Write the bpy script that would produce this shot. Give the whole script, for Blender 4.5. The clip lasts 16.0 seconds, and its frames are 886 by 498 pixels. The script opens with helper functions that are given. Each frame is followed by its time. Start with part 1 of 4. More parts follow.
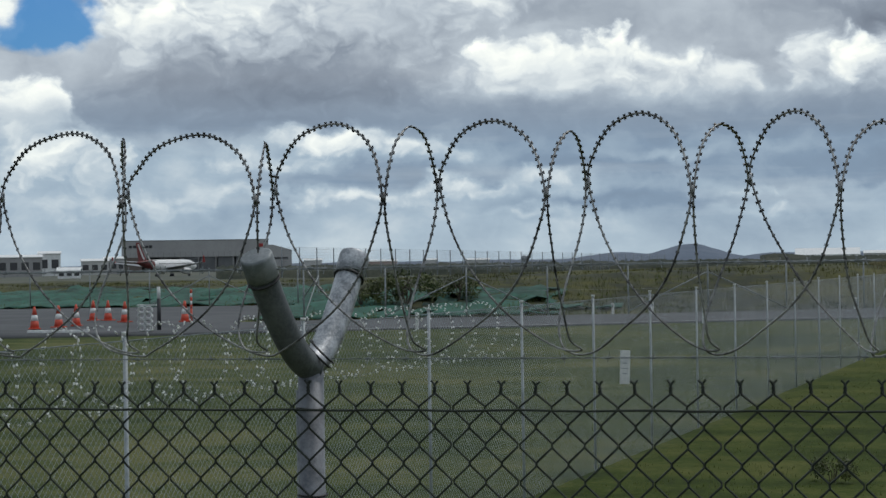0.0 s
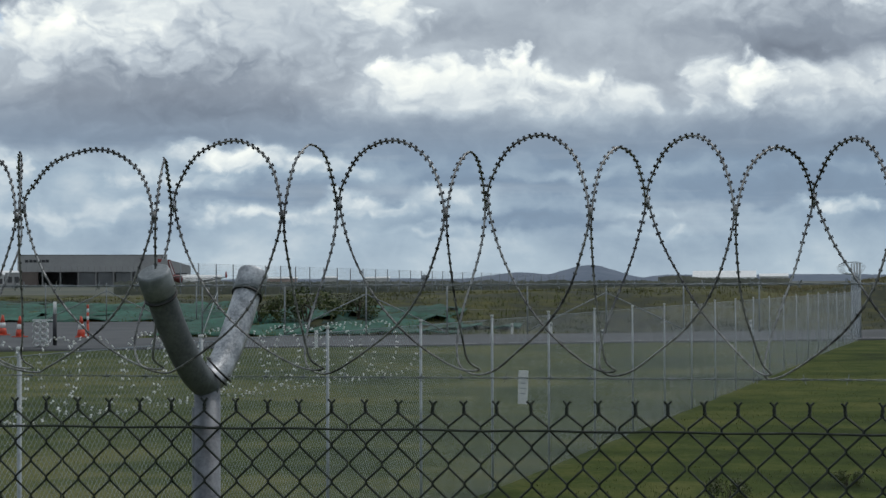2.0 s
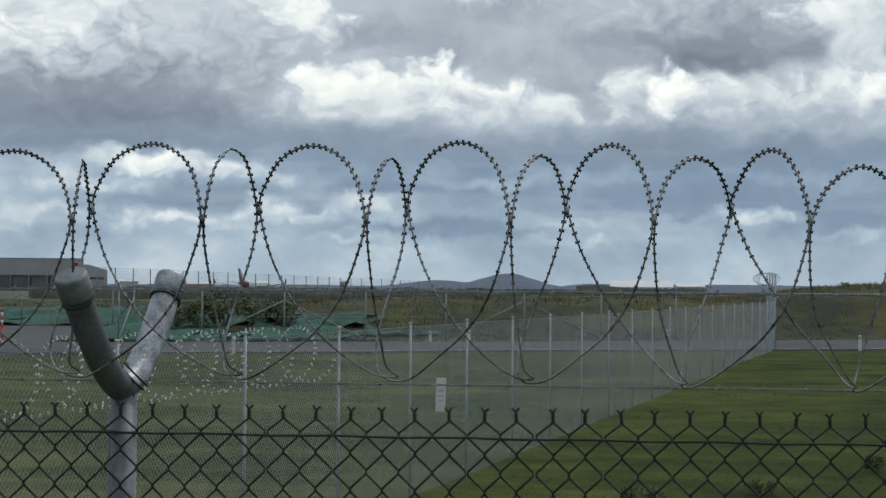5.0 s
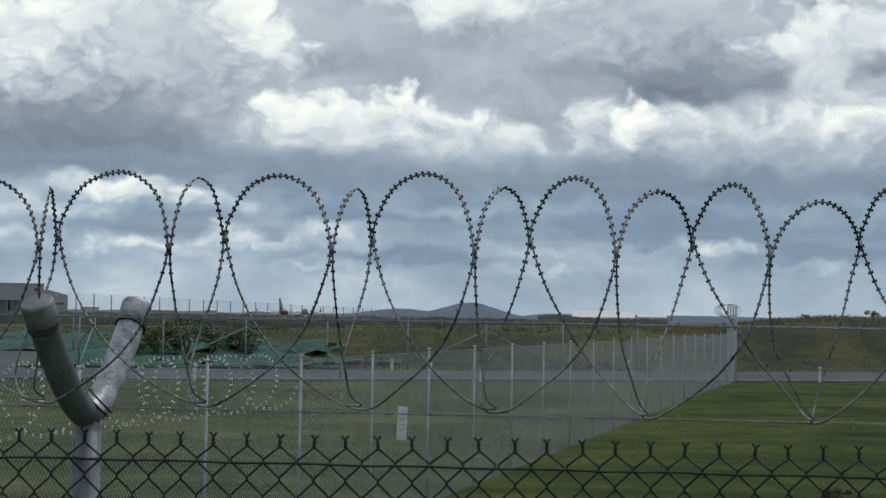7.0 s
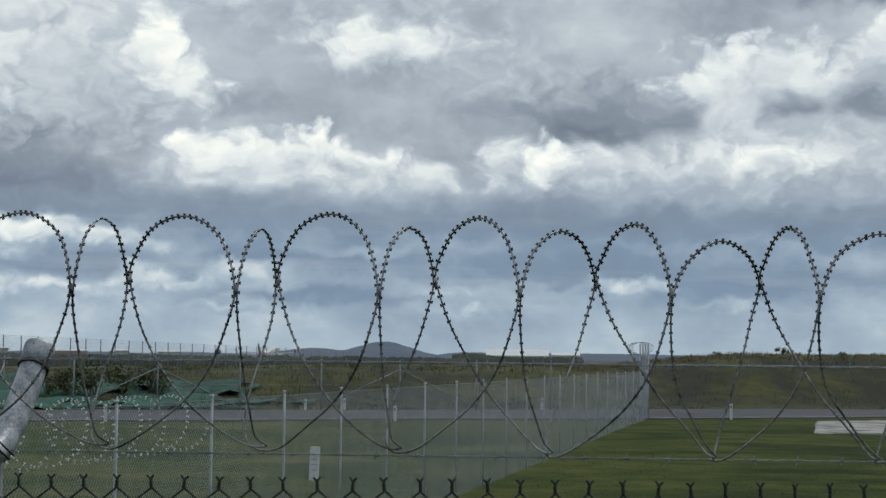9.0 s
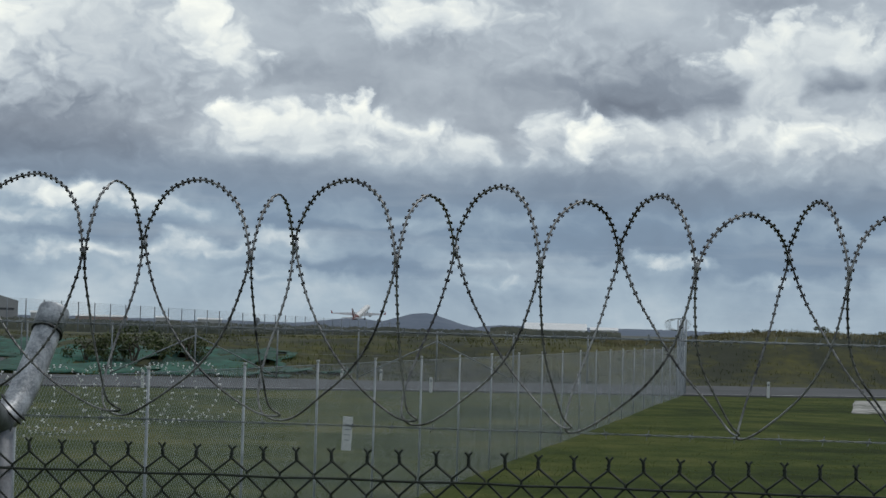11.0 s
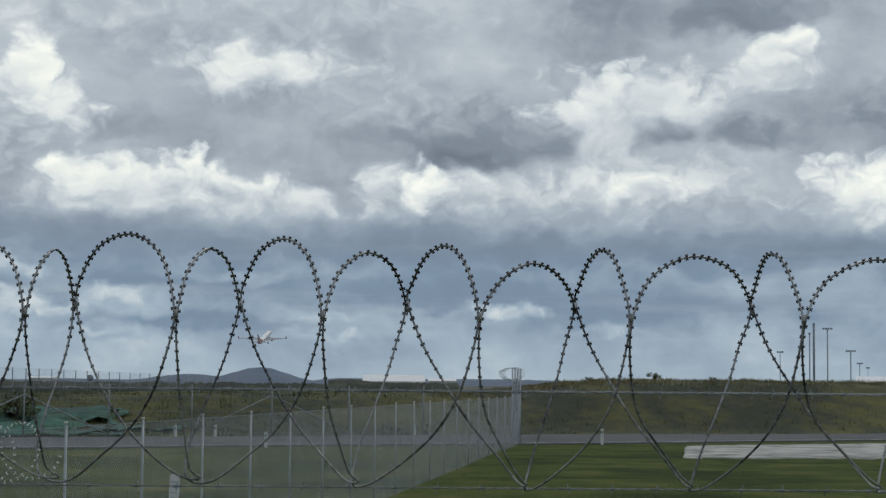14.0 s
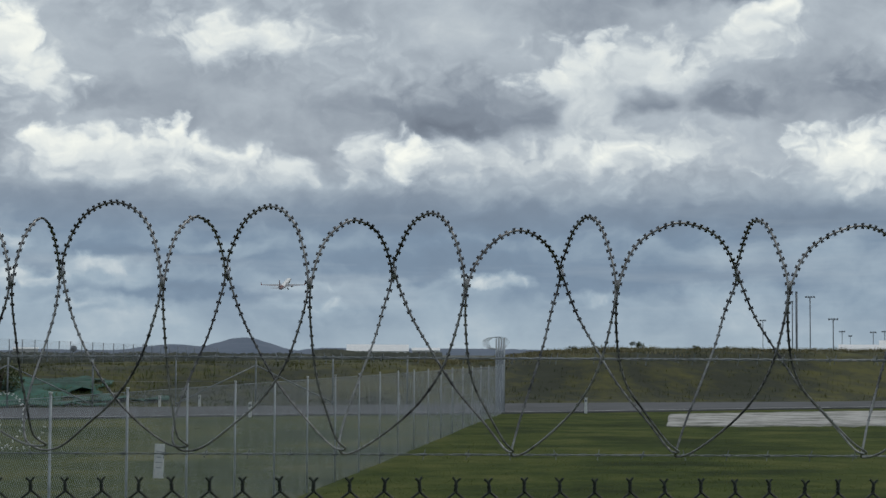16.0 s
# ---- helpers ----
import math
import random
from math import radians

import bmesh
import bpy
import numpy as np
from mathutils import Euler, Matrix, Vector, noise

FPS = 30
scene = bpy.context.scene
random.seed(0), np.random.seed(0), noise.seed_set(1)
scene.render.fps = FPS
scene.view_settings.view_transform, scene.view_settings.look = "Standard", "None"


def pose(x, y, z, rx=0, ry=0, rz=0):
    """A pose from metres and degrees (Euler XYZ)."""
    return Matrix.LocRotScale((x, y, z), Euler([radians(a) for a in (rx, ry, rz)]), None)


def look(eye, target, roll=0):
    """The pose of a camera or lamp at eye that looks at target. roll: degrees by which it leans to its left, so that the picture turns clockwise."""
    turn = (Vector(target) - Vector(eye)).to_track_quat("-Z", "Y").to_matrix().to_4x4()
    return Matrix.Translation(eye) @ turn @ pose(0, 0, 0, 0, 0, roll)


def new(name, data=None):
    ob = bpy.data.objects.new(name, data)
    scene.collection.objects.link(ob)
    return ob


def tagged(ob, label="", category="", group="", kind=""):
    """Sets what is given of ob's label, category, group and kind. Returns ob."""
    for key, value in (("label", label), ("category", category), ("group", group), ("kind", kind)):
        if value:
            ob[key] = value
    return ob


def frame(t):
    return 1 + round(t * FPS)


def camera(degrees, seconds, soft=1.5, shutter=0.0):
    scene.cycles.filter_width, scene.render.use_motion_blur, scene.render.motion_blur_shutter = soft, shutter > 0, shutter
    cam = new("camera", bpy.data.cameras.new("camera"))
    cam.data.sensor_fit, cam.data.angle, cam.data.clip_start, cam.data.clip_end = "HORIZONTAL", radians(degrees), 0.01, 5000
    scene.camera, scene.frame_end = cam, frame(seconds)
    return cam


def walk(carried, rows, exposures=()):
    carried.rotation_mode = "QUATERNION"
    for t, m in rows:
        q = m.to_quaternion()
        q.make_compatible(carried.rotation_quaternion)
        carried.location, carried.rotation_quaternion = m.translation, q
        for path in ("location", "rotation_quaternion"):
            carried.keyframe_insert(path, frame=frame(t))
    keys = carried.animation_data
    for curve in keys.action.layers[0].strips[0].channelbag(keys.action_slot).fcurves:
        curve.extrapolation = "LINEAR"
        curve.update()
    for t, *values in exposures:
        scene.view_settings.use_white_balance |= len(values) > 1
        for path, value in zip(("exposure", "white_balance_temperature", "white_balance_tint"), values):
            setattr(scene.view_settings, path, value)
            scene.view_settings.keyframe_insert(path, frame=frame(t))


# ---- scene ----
cam = camera(28.0, 16.0)
PATH = [
    (0, (0.84, -3.63, 2.861), (0.4, -1.679, 2.876), -0.9),
    (0.5, (0.838, -3.622, 2.861), (0.445, -1.662, 2.881), -0.9),
    (1, (0.842, -3.632, 2.862), (0.5, -1.662, 2.904), -0.8),
    (1.5, (0.844, -3.633, 2.862), (0.533, -1.657, 2.902), -0.5),
    (2, (0.844, -3.635, 2.862), (0.514, -1.662, 2.897), -0.2),
    (2.5, (0.844, -3.639, 2.863), (0.521, -1.666, 2.895), -0.2),
    (3, (0.843, -3.639, 2.861), (0.544, -1.661, 2.892), 0.2),
    (3.5, (0.842, -3.635, 2.86), (0.556, -1.656, 2.891), 0.6),
    (4, (0.841, -3.633, 2.86), (0.568, -1.652, 2.895), 0.7),
    (4.5, (0.842, -3.632, 2.86), (0.592, -1.648, 2.899), 0.4),
    (6.8, (0.843, -3.682, 2.864), (0.635, -1.694, 2.936), 0.9),
    (7, (0.842, -3.674, 2.863), (0.644, -1.686, 2.939), 0.9),
    (7.5, (0.844, -3.674, 2.862), (0.676, -1.683, 2.948), 0.8),
    (8, (0.848, -3.673, 2.863), (0.719, -1.68, 2.972), 0.9),
    (8.5, (0.858, -3.691, 2.865), (0.756, -1.698, 2.997), 0.6),
    (9, (0.862, -3.684, 2.865), (0.76, -1.69, 2.986), 0.6),
    (9.5, (0.862, -3.682, 2.865), (0.743, -1.688, 2.968), 1.0),
    (9.7, (0.849, -3.686, 2.869), (0.728, -1.691, 2.96), 1.1),
    (11.8, (0.96, -3.542, 2.86), (0.794, -1.55, 2.948), 1.6),
    (12, (0.976, -3.537, 2.86), (0.807, -1.545, 2.931), 1.5),
    (12.5, (0.991, -3.532, 2.86), (0.862, -1.537, 2.927), 1.3),
    (13, (0.994, -3.538, 2.863), (0.936, -1.542, 2.971), 0.7),
    (13.5, (0.994, -3.554, 2.865), (0.988, -1.56, 3.014), 0.5),
    (14, (1.001, -3.556, 2.867), (1.037, -1.562, 3.018), 0.5),
    (14.5, (0.998, -3.564, 2.867), (1.06, -1.571, 3.022), 0.4),
    (15, (0.995, -3.568, 2.865), (1.068, -1.576, 3.025), 0.4),
    (15.5, (0.995, -3.562, 2.862), (1.07, -1.568, 2.992), 0.4),
    (16, (0.995, -3.56, 2.862), (1.05, -1.564, 2.979), 0.3),
]
walk(cam, [(t, look(eye, target, roll)) for t, eye, target, roll in PATH], exposures=[(0.0, 0.1), (4.5, 0.1), (8.0, 0.03), (12.5, -0.05), (16.0, -0.1)])

# ---- sky, sun ----
HILL_AZ = radians(-4.78)


def node(nt, kind, links=(), **values):
    n = nt.nodes.new(kind)
    for key, value in values.items():
        if key == "operation":
            n.operation = value
        elif key == "blend_type":
            n.blend_type = value
        elif key == "data_type":
            n.data_type = value
    for slot, src in links:
        if isinstance(src, bpy.types.NodeSocket):
            nt.links.new(src, n.inputs[slot])
        else:
            n.inputs[slot].default_value = src
    return n


def calc(nt, op, a, b=0.0, c=0.0, clamp=False):
    n = node(nt, "ShaderNodeMath", [(0, a), (1, b), (2, c)], operation=op)
    n.use_clamp = clamp
    return n.outputs[0]


def ramp(nt, fac, stops):
    n = nt.nodes.new("ShaderNodeValToRGB")
    nt.links.new(fac, n.inputs[0])
    el = n.color_ramp.elements
    while len(el) < len(stops):
        el.new(0.5)
    for e, (p, c) in zip(el, stops):
        e.position = p
        e.color = (*c, 1) if len(c) == 3 else c
    return n.outputs[0]


def blend(nt, fac, a, b, mode="MIX"):
    n = nt.nodes.new("ShaderNodeMix")
    n.data_type, n.blend_type = "RGBA", mode
    for slot, src in ((0, fac), (6, a), (7, b)):
        if isinstance(src, bpy.types.NodeSocket):
            nt.links.new(src, n.inputs[slot])
        else:
            n.inputs[slot].default_value = src if slot == 0 or len(src) == 4 else (*src, 1)
    return n.outputs[2]


def noise_fac(nt, vec, scale, detail=5.0, rough=0.55, distort=0.0):
    n = nt.nodes.new("ShaderNodeTexNoise")
    nt.links.new(vec, n.inputs["Vector"])
    for key, v in (("Scale", scale), ("Detail", detail), ("Roughness", rough), ("Distortion", distort)):
        n.inputs[key].default_value = v
    return n.outputs["Fac"]


# clouds from back to front: degrees east of the hill, degrees up, half width, half height, tone of crown, tone of base, edge softness
CLOUD_BANK = [
    (-2.0, 11.5, 9.0, 1.4, 0.58, 0.42, 0.5), (15.3, 11.9, 2.6, 0.9, 0.34, 0.22, 0.3), (-13.5, 11.0, 6.0, 1.0, 0.72, 0.6, 0.5),
    (-4.6, 8.3, 3.0, 0.9, 0.44, 0.32, 0.5), (0.2, 9.6, 3.4, 1.1, 0.72, 0.34, 0.35), (0.4, 10.0, 1.6, 0.6, 0.90, 0.62, 0.3), (-1.4, 9.5, 1.2, 0.5, 0.78, 0.5, 0.3),
]
CLOUD_LEFT = [
    (-13.0, 7.4, 6.2, 2.6, 0.74, 0.28, 0.25), (-18.7, 8.8, 1.3, 0.7, 0.34, 0.26, 0.3), (-22.2, 7.7, 1.0, 1.0, 0.88, 0.6, 0.2),
    (-14.6, 8.9, 2.6, 1.3, 0.92, 0.58, 0.3), (-16.7, 7.6, 2.1, 1.1, 0.92, 0.5, 0.3), (-10.4, 9.4, 2.2, 1.1, 0.66, 0.50, 0.4), (-9.6, 8.0, 1.7, 1.2, 0.58, 0.44, 0.4),
    (-12.6, 5.6, 5.6, 0.85, 0.30, 0.14, 0.35), (-7.4, 9.7, 0.7, 1.2, 0.98, 0.7, 0.25), (-6.5, 8.5, 1.1, 0.9, 0.86, 0.64, 0.3), (-20.9, 4.8, 1.5, 1.3, 0.92, 0.6, 0.2),
]
CLOUD_RIGHT = [
    (6.0, 8.3, 3.7, 1.7, 0.50, 0.24, 0.3), (3.2, 8.8, 1.6, 0.8, 0.56, 0.4, 0.4), (11.2, 7.7, 2.5, 2.3, 0.74, 0.52, 0.2), (12.8, 8.9, 2.0, 1.4, 0.80, 0.54, 0.2),
    (9.5, 8.7, 0.7, 0.7, 0.84, 0.62, 0.2), (6.6, 7.3, 1.9, 0.65, 0.26, 0.15, 0.35), (8.9, 7.6, 1.2, 0.7, 0.36, 0.26, 0.35), (13.1, 8.0, 0.7, 0.55, 0.34, 0.28, 0.4),
    (15.9, 9.7, 1.2, 0.9, 0.78, 0.5, 0.2), (17.0, 10.4, 1.1, 1.0, 0.90, 0.5, 0.2), (15.8, 8.1, 1.8, 0.9, 0.42, 0.24, 0.3), (19.9, 8.9, 1.6, 1.1, 0.46, 0.24, 0.25),
]
CLOUD_ROW = [
    (-4.0, 5.7, 4.2, 1.1, 0.80, 0.48, 0.3), (-6.1, 6.3, 1.0, 0.85, 0.94, 0.62, 0.2), (-4.4, 6.3, 1.0, 0.8, 0.84, 0.58, 0.2), (-2.5, 6.4, 1.1, 0.95, 0.90, 0.58, 0.15), (-0.4, 5.8, 1.4, 0.75, 0.86, 0.52, 0.25), (1.3, 5.5, 1.0, 0.6, 0.72, 0.46, 0.3),
    (4.4, 5.8, 1.6, 1.2, 0.76, 0.44, 0.2), (7.6, 5.7, 2.2, 1.1, 0.72, 0.42, 0.3), (5.2, 6.1, 0.75, 0.75, 1.0, 0.72, 0.3), (10.2, 5.8, 1.9, 1.1, 0.70, 0.40, 0.25), (14.4, 5.9, 1.9, 1.1, 0.68, 0.40, 0.25), (12.2, 6.0, 1.4, 0.7, 0.88, 0.5, 0.35),
    (20.6, 5.9, 3.2, 1.6, 0.82, 0.45, 0.2), (19.2, 6.0, 1.5, 1.0, 1.0, 0.62, 0.3),
]
CLOUD_SHADE = [
    (-13.0, 4.7, 6.5, 0.5, 0.24, 0.20, 0.8), (-0.5, 4.4, 6.0, 0.5, 0.32, 0.26, 0.9), (8.0, 4.4, 5.5, 0.5, 0.28, 0.22, 0.8), (17.5, 4.3, 5.5, 0.5, 0.28, 0.22, 0.8),
    (-3.0, 3.2, 3.5, 0.35, 0.28, 0.24, 0.8), (6.0, 3.0, 4.5, 0.5, 0.30, 0.24, 0.8), (14.0, 2.6, 5.0, 0.5, 0.32, 0.26, 0.8), (-9.0, 2.8, 3.0, 0.25, 0.28, 0.24, 0.8), (-2.0, 1.9, 3.0, 0.25, 0.30, 0.26, 0.8),
]
CLOUD_LOW = [
    (-11.4, 3.9, 1.6, 0.46, 0.90, 0.55, 0.4), (-9.4, 3.5, 1.4, 0.34, 0.80, 0.5, 0.5), (-13.6, 3.2, 1.8, 0.4, 0.74, 0.45, 0.5), (-20.0, 3.2, 2.2, 0.9, 0.80, 0.5, 0.35), (-18.0, 1.8, 2.4, 0.5, 0.66, 0.5, 0.5),
    (-11.0, 1.9, 1.8, 0.32, 0.76, 0.48, 0.5), (-14.6, 2.2, 1.5, 0.3, 0.64, 0.46, 0.5), (-7.3, 2.3, 1.6, 0.36, 0.76, 0.46, 0.5), (-4.4, 2.6, 1.3, 0.32, 0.74, 0.46, 0.5), (-4.8, 1.5, 1.6, 0.24, 0.58, 0.45, 0.5),
    (1.9, 2.1, 1.1, 0.26, 0.60, 0.45, 0.5), (2.5, 1.5, 1.4, 0.24, 0.60, 0.46, 0.5), (7.6, 2.25, 1.5, 0.26, 0.70, 0.5, 0.5), (11.0, 1.65, 1.3, 0.26, 0.60, 0.45, 0.5), (-1.0, 3.4, 1.6, 0.25, 0.54, 0.42, 0.6),
]

world = bpy.data.worlds.new("sky")
scene.world = world
world.use_nodes = True
wt = world.node_tree
wt.nodes.clear()
SUN_EL, SUN_AZ = 58.0, 40.0
sky = wt.nodes.new("ShaderNodeTexSky")
sky.sky_type, sky.sun_disc = "NISHITA", False
sky.sun_elevation, sky.sun_rotation = radians(SUN_EL), radians(SUN_AZ)
blue = blend(wt, 1.0, sky.outputs[0], (0.022, 0.05, 0.085), "MULTIPLY")
direction = wt.nodes.new("ShaderNodeTexCoord").outputs["Generated"]
axes = node(wt, "ShaderNodeSeparateXYZ", [(0, direction)])
up = axes.outputs[2]
east = calc(wt, "MULTIPLY_ADD", calc(wt, "ARCTAN2", axes.outputs[0], axes.outputs[1]), math.degrees(1.0), -math.degrees(HILL_AZ))
height = calc(wt, "MULTIPLY", calc(wt, "ARCSINE", up), math.degrees(1.0))
chart = node(wt, "ShaderNodeCombineXYZ", [(0, east), (1, calc(wt, "MULTIPLY", height, 1.35))]).outputs[0]


def drift(scale, detail, wide, high, seed):
    """Uneven offsets of the cloud outlines, in degrees."""
    place = node(wt, "ShaderNodeVectorMath", [(0, chart), (1, (seed, seed * 0.7, seed))], operation="ADD").outputs[0]
    w = node(wt, "ShaderNodeTexNoise", [("Vector", place), ("Scale", scale), ("Detail", detail), ("Roughness", 0.5)]).outputs["Color"]
    w = node(wt, "ShaderNodeVectorMath", [(0, w), (1, (0.5, 0.5, 0.5))], operation="SUBTRACT").outputs[0]
    return node(wt, "ShaderNodeVectorMath", [(0, w), (1, (wide, high, 0))], operation="MULTIPLY").outputs[0]


offset = node(wt, "ShaderNodeVectorMath", [(0, drift(0.55, 6.0, 3.0, 1.9, 3.0)), (1, (0, 0, 0))], operation="ADD").outputs[0]
ragged = node(wt, "ShaderNodeSeparateXYZ", [(0, offset)])
cloud_e = calc(wt, "ADD", east, ragged.outputs[0])
cloud_h = calc(wt, "ADD", height, ragged.outputs[1])
warped = node(wt, "ShaderNodeVectorMath", [(0, chart), (1, offset)], operation="ADD").outputs[0]
# rounded heaps inside the clouds, at two sizes
heaps = []
for scale in (0.85, 2.3):
    cell = wt.nodes.new("ShaderNodeTexVoronoi")
    cell.feature = "SMOOTH_F1"
    wt.links.new(warped, cell.inputs["Vector"])
    for key, v in (("Scale", scale), ("Smoothness", 0.35), ("Detail", 1.0)):
        cell.inputs[key].default_value = v
    heaps.append(calc(wt, "SUBTRACT", 0.45, cell.outputs["Distance"]))
heap = calc(wt, "MULTIPLY_ADD", heaps[1], 0.45, calc(wt, "MULTIPLY", heaps[0], 0.8))
wisps = noise_fac(wt, warped, 1.1, 5.0, 0.52)
relief = calc(wt, "MULTIPLY_ADD", calc(wt, "SUBTRACT", wisps, 0.24), 0.9, heap)


def cloud(level, row, flat):
    """Lays one cloud over the tones behind it: a lit crown, a darker, flatter base."""
    az, el, rx, ry, crown, base, edge = row
    u = calc(wt, "MULTIPLY_ADD", cloud_e, 1 / rx, -az / rx)
    v = calc(wt, "MULTIPLY_ADD", cloud_h, 1 / ry, -el / ry)
    below = calc(wt, "MAXIMUM", v, calc(wt, "MULTIPLY", v, -flat))
    far = calc(wt, "SQRT", calc(wt, "MULTIPLY_ADD", u, u, calc(wt, "MULTIPLY", below, below)))
    far = calc(wt, "MULTIPLY_ADD", relief, -0.55, far)
    cover = node(wt, "ShaderNodeMapRange", [(0, far), (1, 1.0 - 1.7 * edge), (2, 1.0 + 1.7 * edge), (3, 1.0), (4, 0.0)])
    cover.interpolation_type = "SMOOTHSTEP"
    tone = node(wt, "ShaderNodeMapRange", [(0, calc(wt, "MULTIPLY_ADD", relief, 1.0, v)), (1, -0.8), (2, 0.75), (3, base), (4, crown)]).outputs[0]
    both = wt.nodes.new("ShaderNodeMix")
    for slot, src in ((0, cover.outputs[0]), (2, level), (3, tone)):
        wt.links.new(src, both.inputs[slot])
    return both.outputs[0]


broad = noise_fac(wt, chart, 0.22, 5.0, 0.5)
level = calc(wt, "MULTIPLY_ADD", broad, 0.7, 0.11)
for rows, flat in ((CLOUD_BANK, 1.2), (CLOUD_LEFT, 1.25), (CLOUD_RIGHT, 1.3), (CLOUD_ROW, 1.3), (CLOUD_SHADE, 1.0), (CLOUD_LOW, 1.3)):
    for row in rows:
        level = cloud(level, row, flat)
level = calc(wt, "MULTIPLY_ADD", calc(wt, "SUBTRACT", wisps, 0.5), 0.14, level)
high_cloud = ramp(wt, level, [(0.1, (0.15, 0.172, 0.22)), (0.3, (0.255, 0.288, 0.35)), (0.5, (0.47, 0.51, 0.57)), (0.68, (0.72, 0.745, 0.765)), (0.94, (1.02, 1.0, 0.93))])
low_cloud = ramp(wt, level, [(0.1, (0.16, 0.205, 0.28)), (0.34, (0.22, 0.29, 0.39)), (0.50, (0.36, 0.44, 0.53)), (0.66, (0.64, 0.68, 0.715)), (0.84, (0.92, 0.92, 0.88))])
low_mask = node(wt, "ShaderNodeMapRange", [(0, up), (1, 0.065), (2, 0.105), (3, 1.0), (4, 0.0)]).outputs[0]
colour = blend(wt, low_mask, high_cloud, low_cloud)
hole_u = calc(wt, "MULTIPLY_ADD", cloud_e, 1 / 1.7, 20.3 / 1.7)
hole_v = calc(wt, "MULTIPLY_ADD", cloud_h, 1 / 0.95, -7.7 / 0.95)
hole = calc(wt, "SQRT", calc(wt, "MULTIPLY_ADD", hole_u, hole_u, calc(wt, "MULTIPLY", hole_v, hole_v)))
clear = node(wt, "ShaderNodeMapRange", [(0, hole), (1, 0.75), (2, 1.15), (3, 0.95), (4, 0.0)])
clear.interpolation_type = "SMOOTHSTEP"
colour = blend(wt, clear.outputs[0], colour, blue)
# pale haze low over the land
streak_vec = node(wt, "ShaderNodeMapping", [("Vector", direction), ("Scale", (5, 5, 42))]).outputs[0]
streak = noise_fac(wt, streak_vec, 1.5, 5.0, 0.55)
haze = node(wt, "ShaderNodeMapRange", [(0, streak), (1, 0.5), (2, 0.75), (3, 0.0), (4, 0.25)]).outputs[0]
haze = calc(wt, "MULTIPLY", haze, low_mask)
colour = blend(wt, haze, colour, (0.62, 0.66, 0.70))
rim = node(wt, "ShaderNodeMapRange", [(0, up), (1, 0.0), (2, 0.03), (3, 0.4), (4, 0.0)]).outputs[0]
colour = blend(wt, rim, colour, (0.50, 0.57, 0.63))
colour = blend(wt, 1.0, colour, (0.98, 1.025, 1.02), "MULTIPLY")
back = node(wt, "ShaderNodeBackground", [("Color", colour), ("Strength", 1.0)])
wt.links.new(back.outputs[0], wt.nodes.new("ShaderNodeOutputWorld").inputs[0])

sun_lamp = bpy.data.lights.new("sun", "SUN")
sun_lamp.energy, sun_lamp.angle, sun_lamp.color = 0.95, radians(10), (1.0, 0.95, 0.88)
sun = new("sun", sun_lamp)
s_dir = Vector((math.sin(radians(SUN_AZ)) * math.cos(radians(SUN_EL)), math.cos(radians(SUN_AZ)) * math.cos(radians(SUN_EL)), math.sin(radians(SUN_EL))))
sun.matrix_world = look(s_dir * 100, (0, 0, 0))


# ---- materials ----
def material(name, dark, light, scale=4.0, rough=0.6, metal=0.0, bump=0.0, fine=60.0, vary=0.0, stops=(0.35, 0.65), coords="Object", stretch=(1, 1, 1)):
    m = bpy.data.materials.new(name)
    m.use_nodes = True
    nt = m.node_tree
    bsdf = nt.nodes["Principled BSDF"]
    vec = node(nt, "ShaderNodeMapping", [("Vector", nt.nodes.new("ShaderNodeTexCoord").outputs[coords]), ("Scale", stretch)]).outputs[0]
    a = noise_fac(nt, vec, scale, 4.0, 0.6)
    b = noise_fac(nt, vec, fine, 3.0, 0.6)
    both = calc(nt, "MULTIPLY_ADD", calc(nt, "SUBTRACT", b, 0.5), 0.55, a)
    if vary:
        both = calc(nt, "MULTIPLY_ADD", nt.nodes.new("ShaderNodeObjectInfo").outputs["Random"], vary, both)
    nt.links.new(ramp(nt, both, [(stops[0], dark), (stops[1], light)]), bsdf.inputs["Base Color"])
    nt.links.new(calc(nt, "MULTIPLY_ADD", b, 0.3, rough - 0.15, clamp=True), bsdf.inputs["Roughness"])
    bsdf.inputs["Metallic"].default_value = metal
    if bump:
        bm_node = node(nt, "ShaderNodeBump", [("Strength", bump), ("Distance", 0.01), ("Height", both)])
        nt.links.new(bm_node.outputs[0], bsdf.inputs["Normal"])
    return m


# galvanised steel, lightened to carry the light on the far post arm
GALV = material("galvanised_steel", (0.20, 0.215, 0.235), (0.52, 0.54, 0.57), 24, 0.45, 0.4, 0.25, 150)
GALV_DULL = material("weathered_galvanised_steel", (0.16, 0.18, 0.19), (0.30, 0.32, 0.33), 12, 0.6, 0.4, 0.2, 120)
BLACK_PVC = material("black_pvc_coating", (0.008, 0.012, 0.009), (0.022, 0.03, 0.022), 30, 0.55, 0, 0.1, 200)
RAZOR = material("galvanised_razor_wire", (0.035, 0.035, 0.037), (0.36, 0.36, 0.355), 5, 0.42, 0.35, 0, 60)
# the same galvanised steel with the near arm's shade put into the colour
GALV_SHADE = material("shaded_arm_steel", (0.085, 0.095, 0.10), (0.165, 0.178, 0.185), 14, 0.55, 0.35, 0.2, 130)
NET_STEEL = material("galvanised_netting", (0.20, 0.232, 0.26), (0.33, 0.365, 0.40), 4, 0.6, 0.2)
NET_POST = material("galvanised_fence_post", (0.28, 0.305, 0.325), (0.44, 0.47, 0.495), 6, 0.6, 0.15)
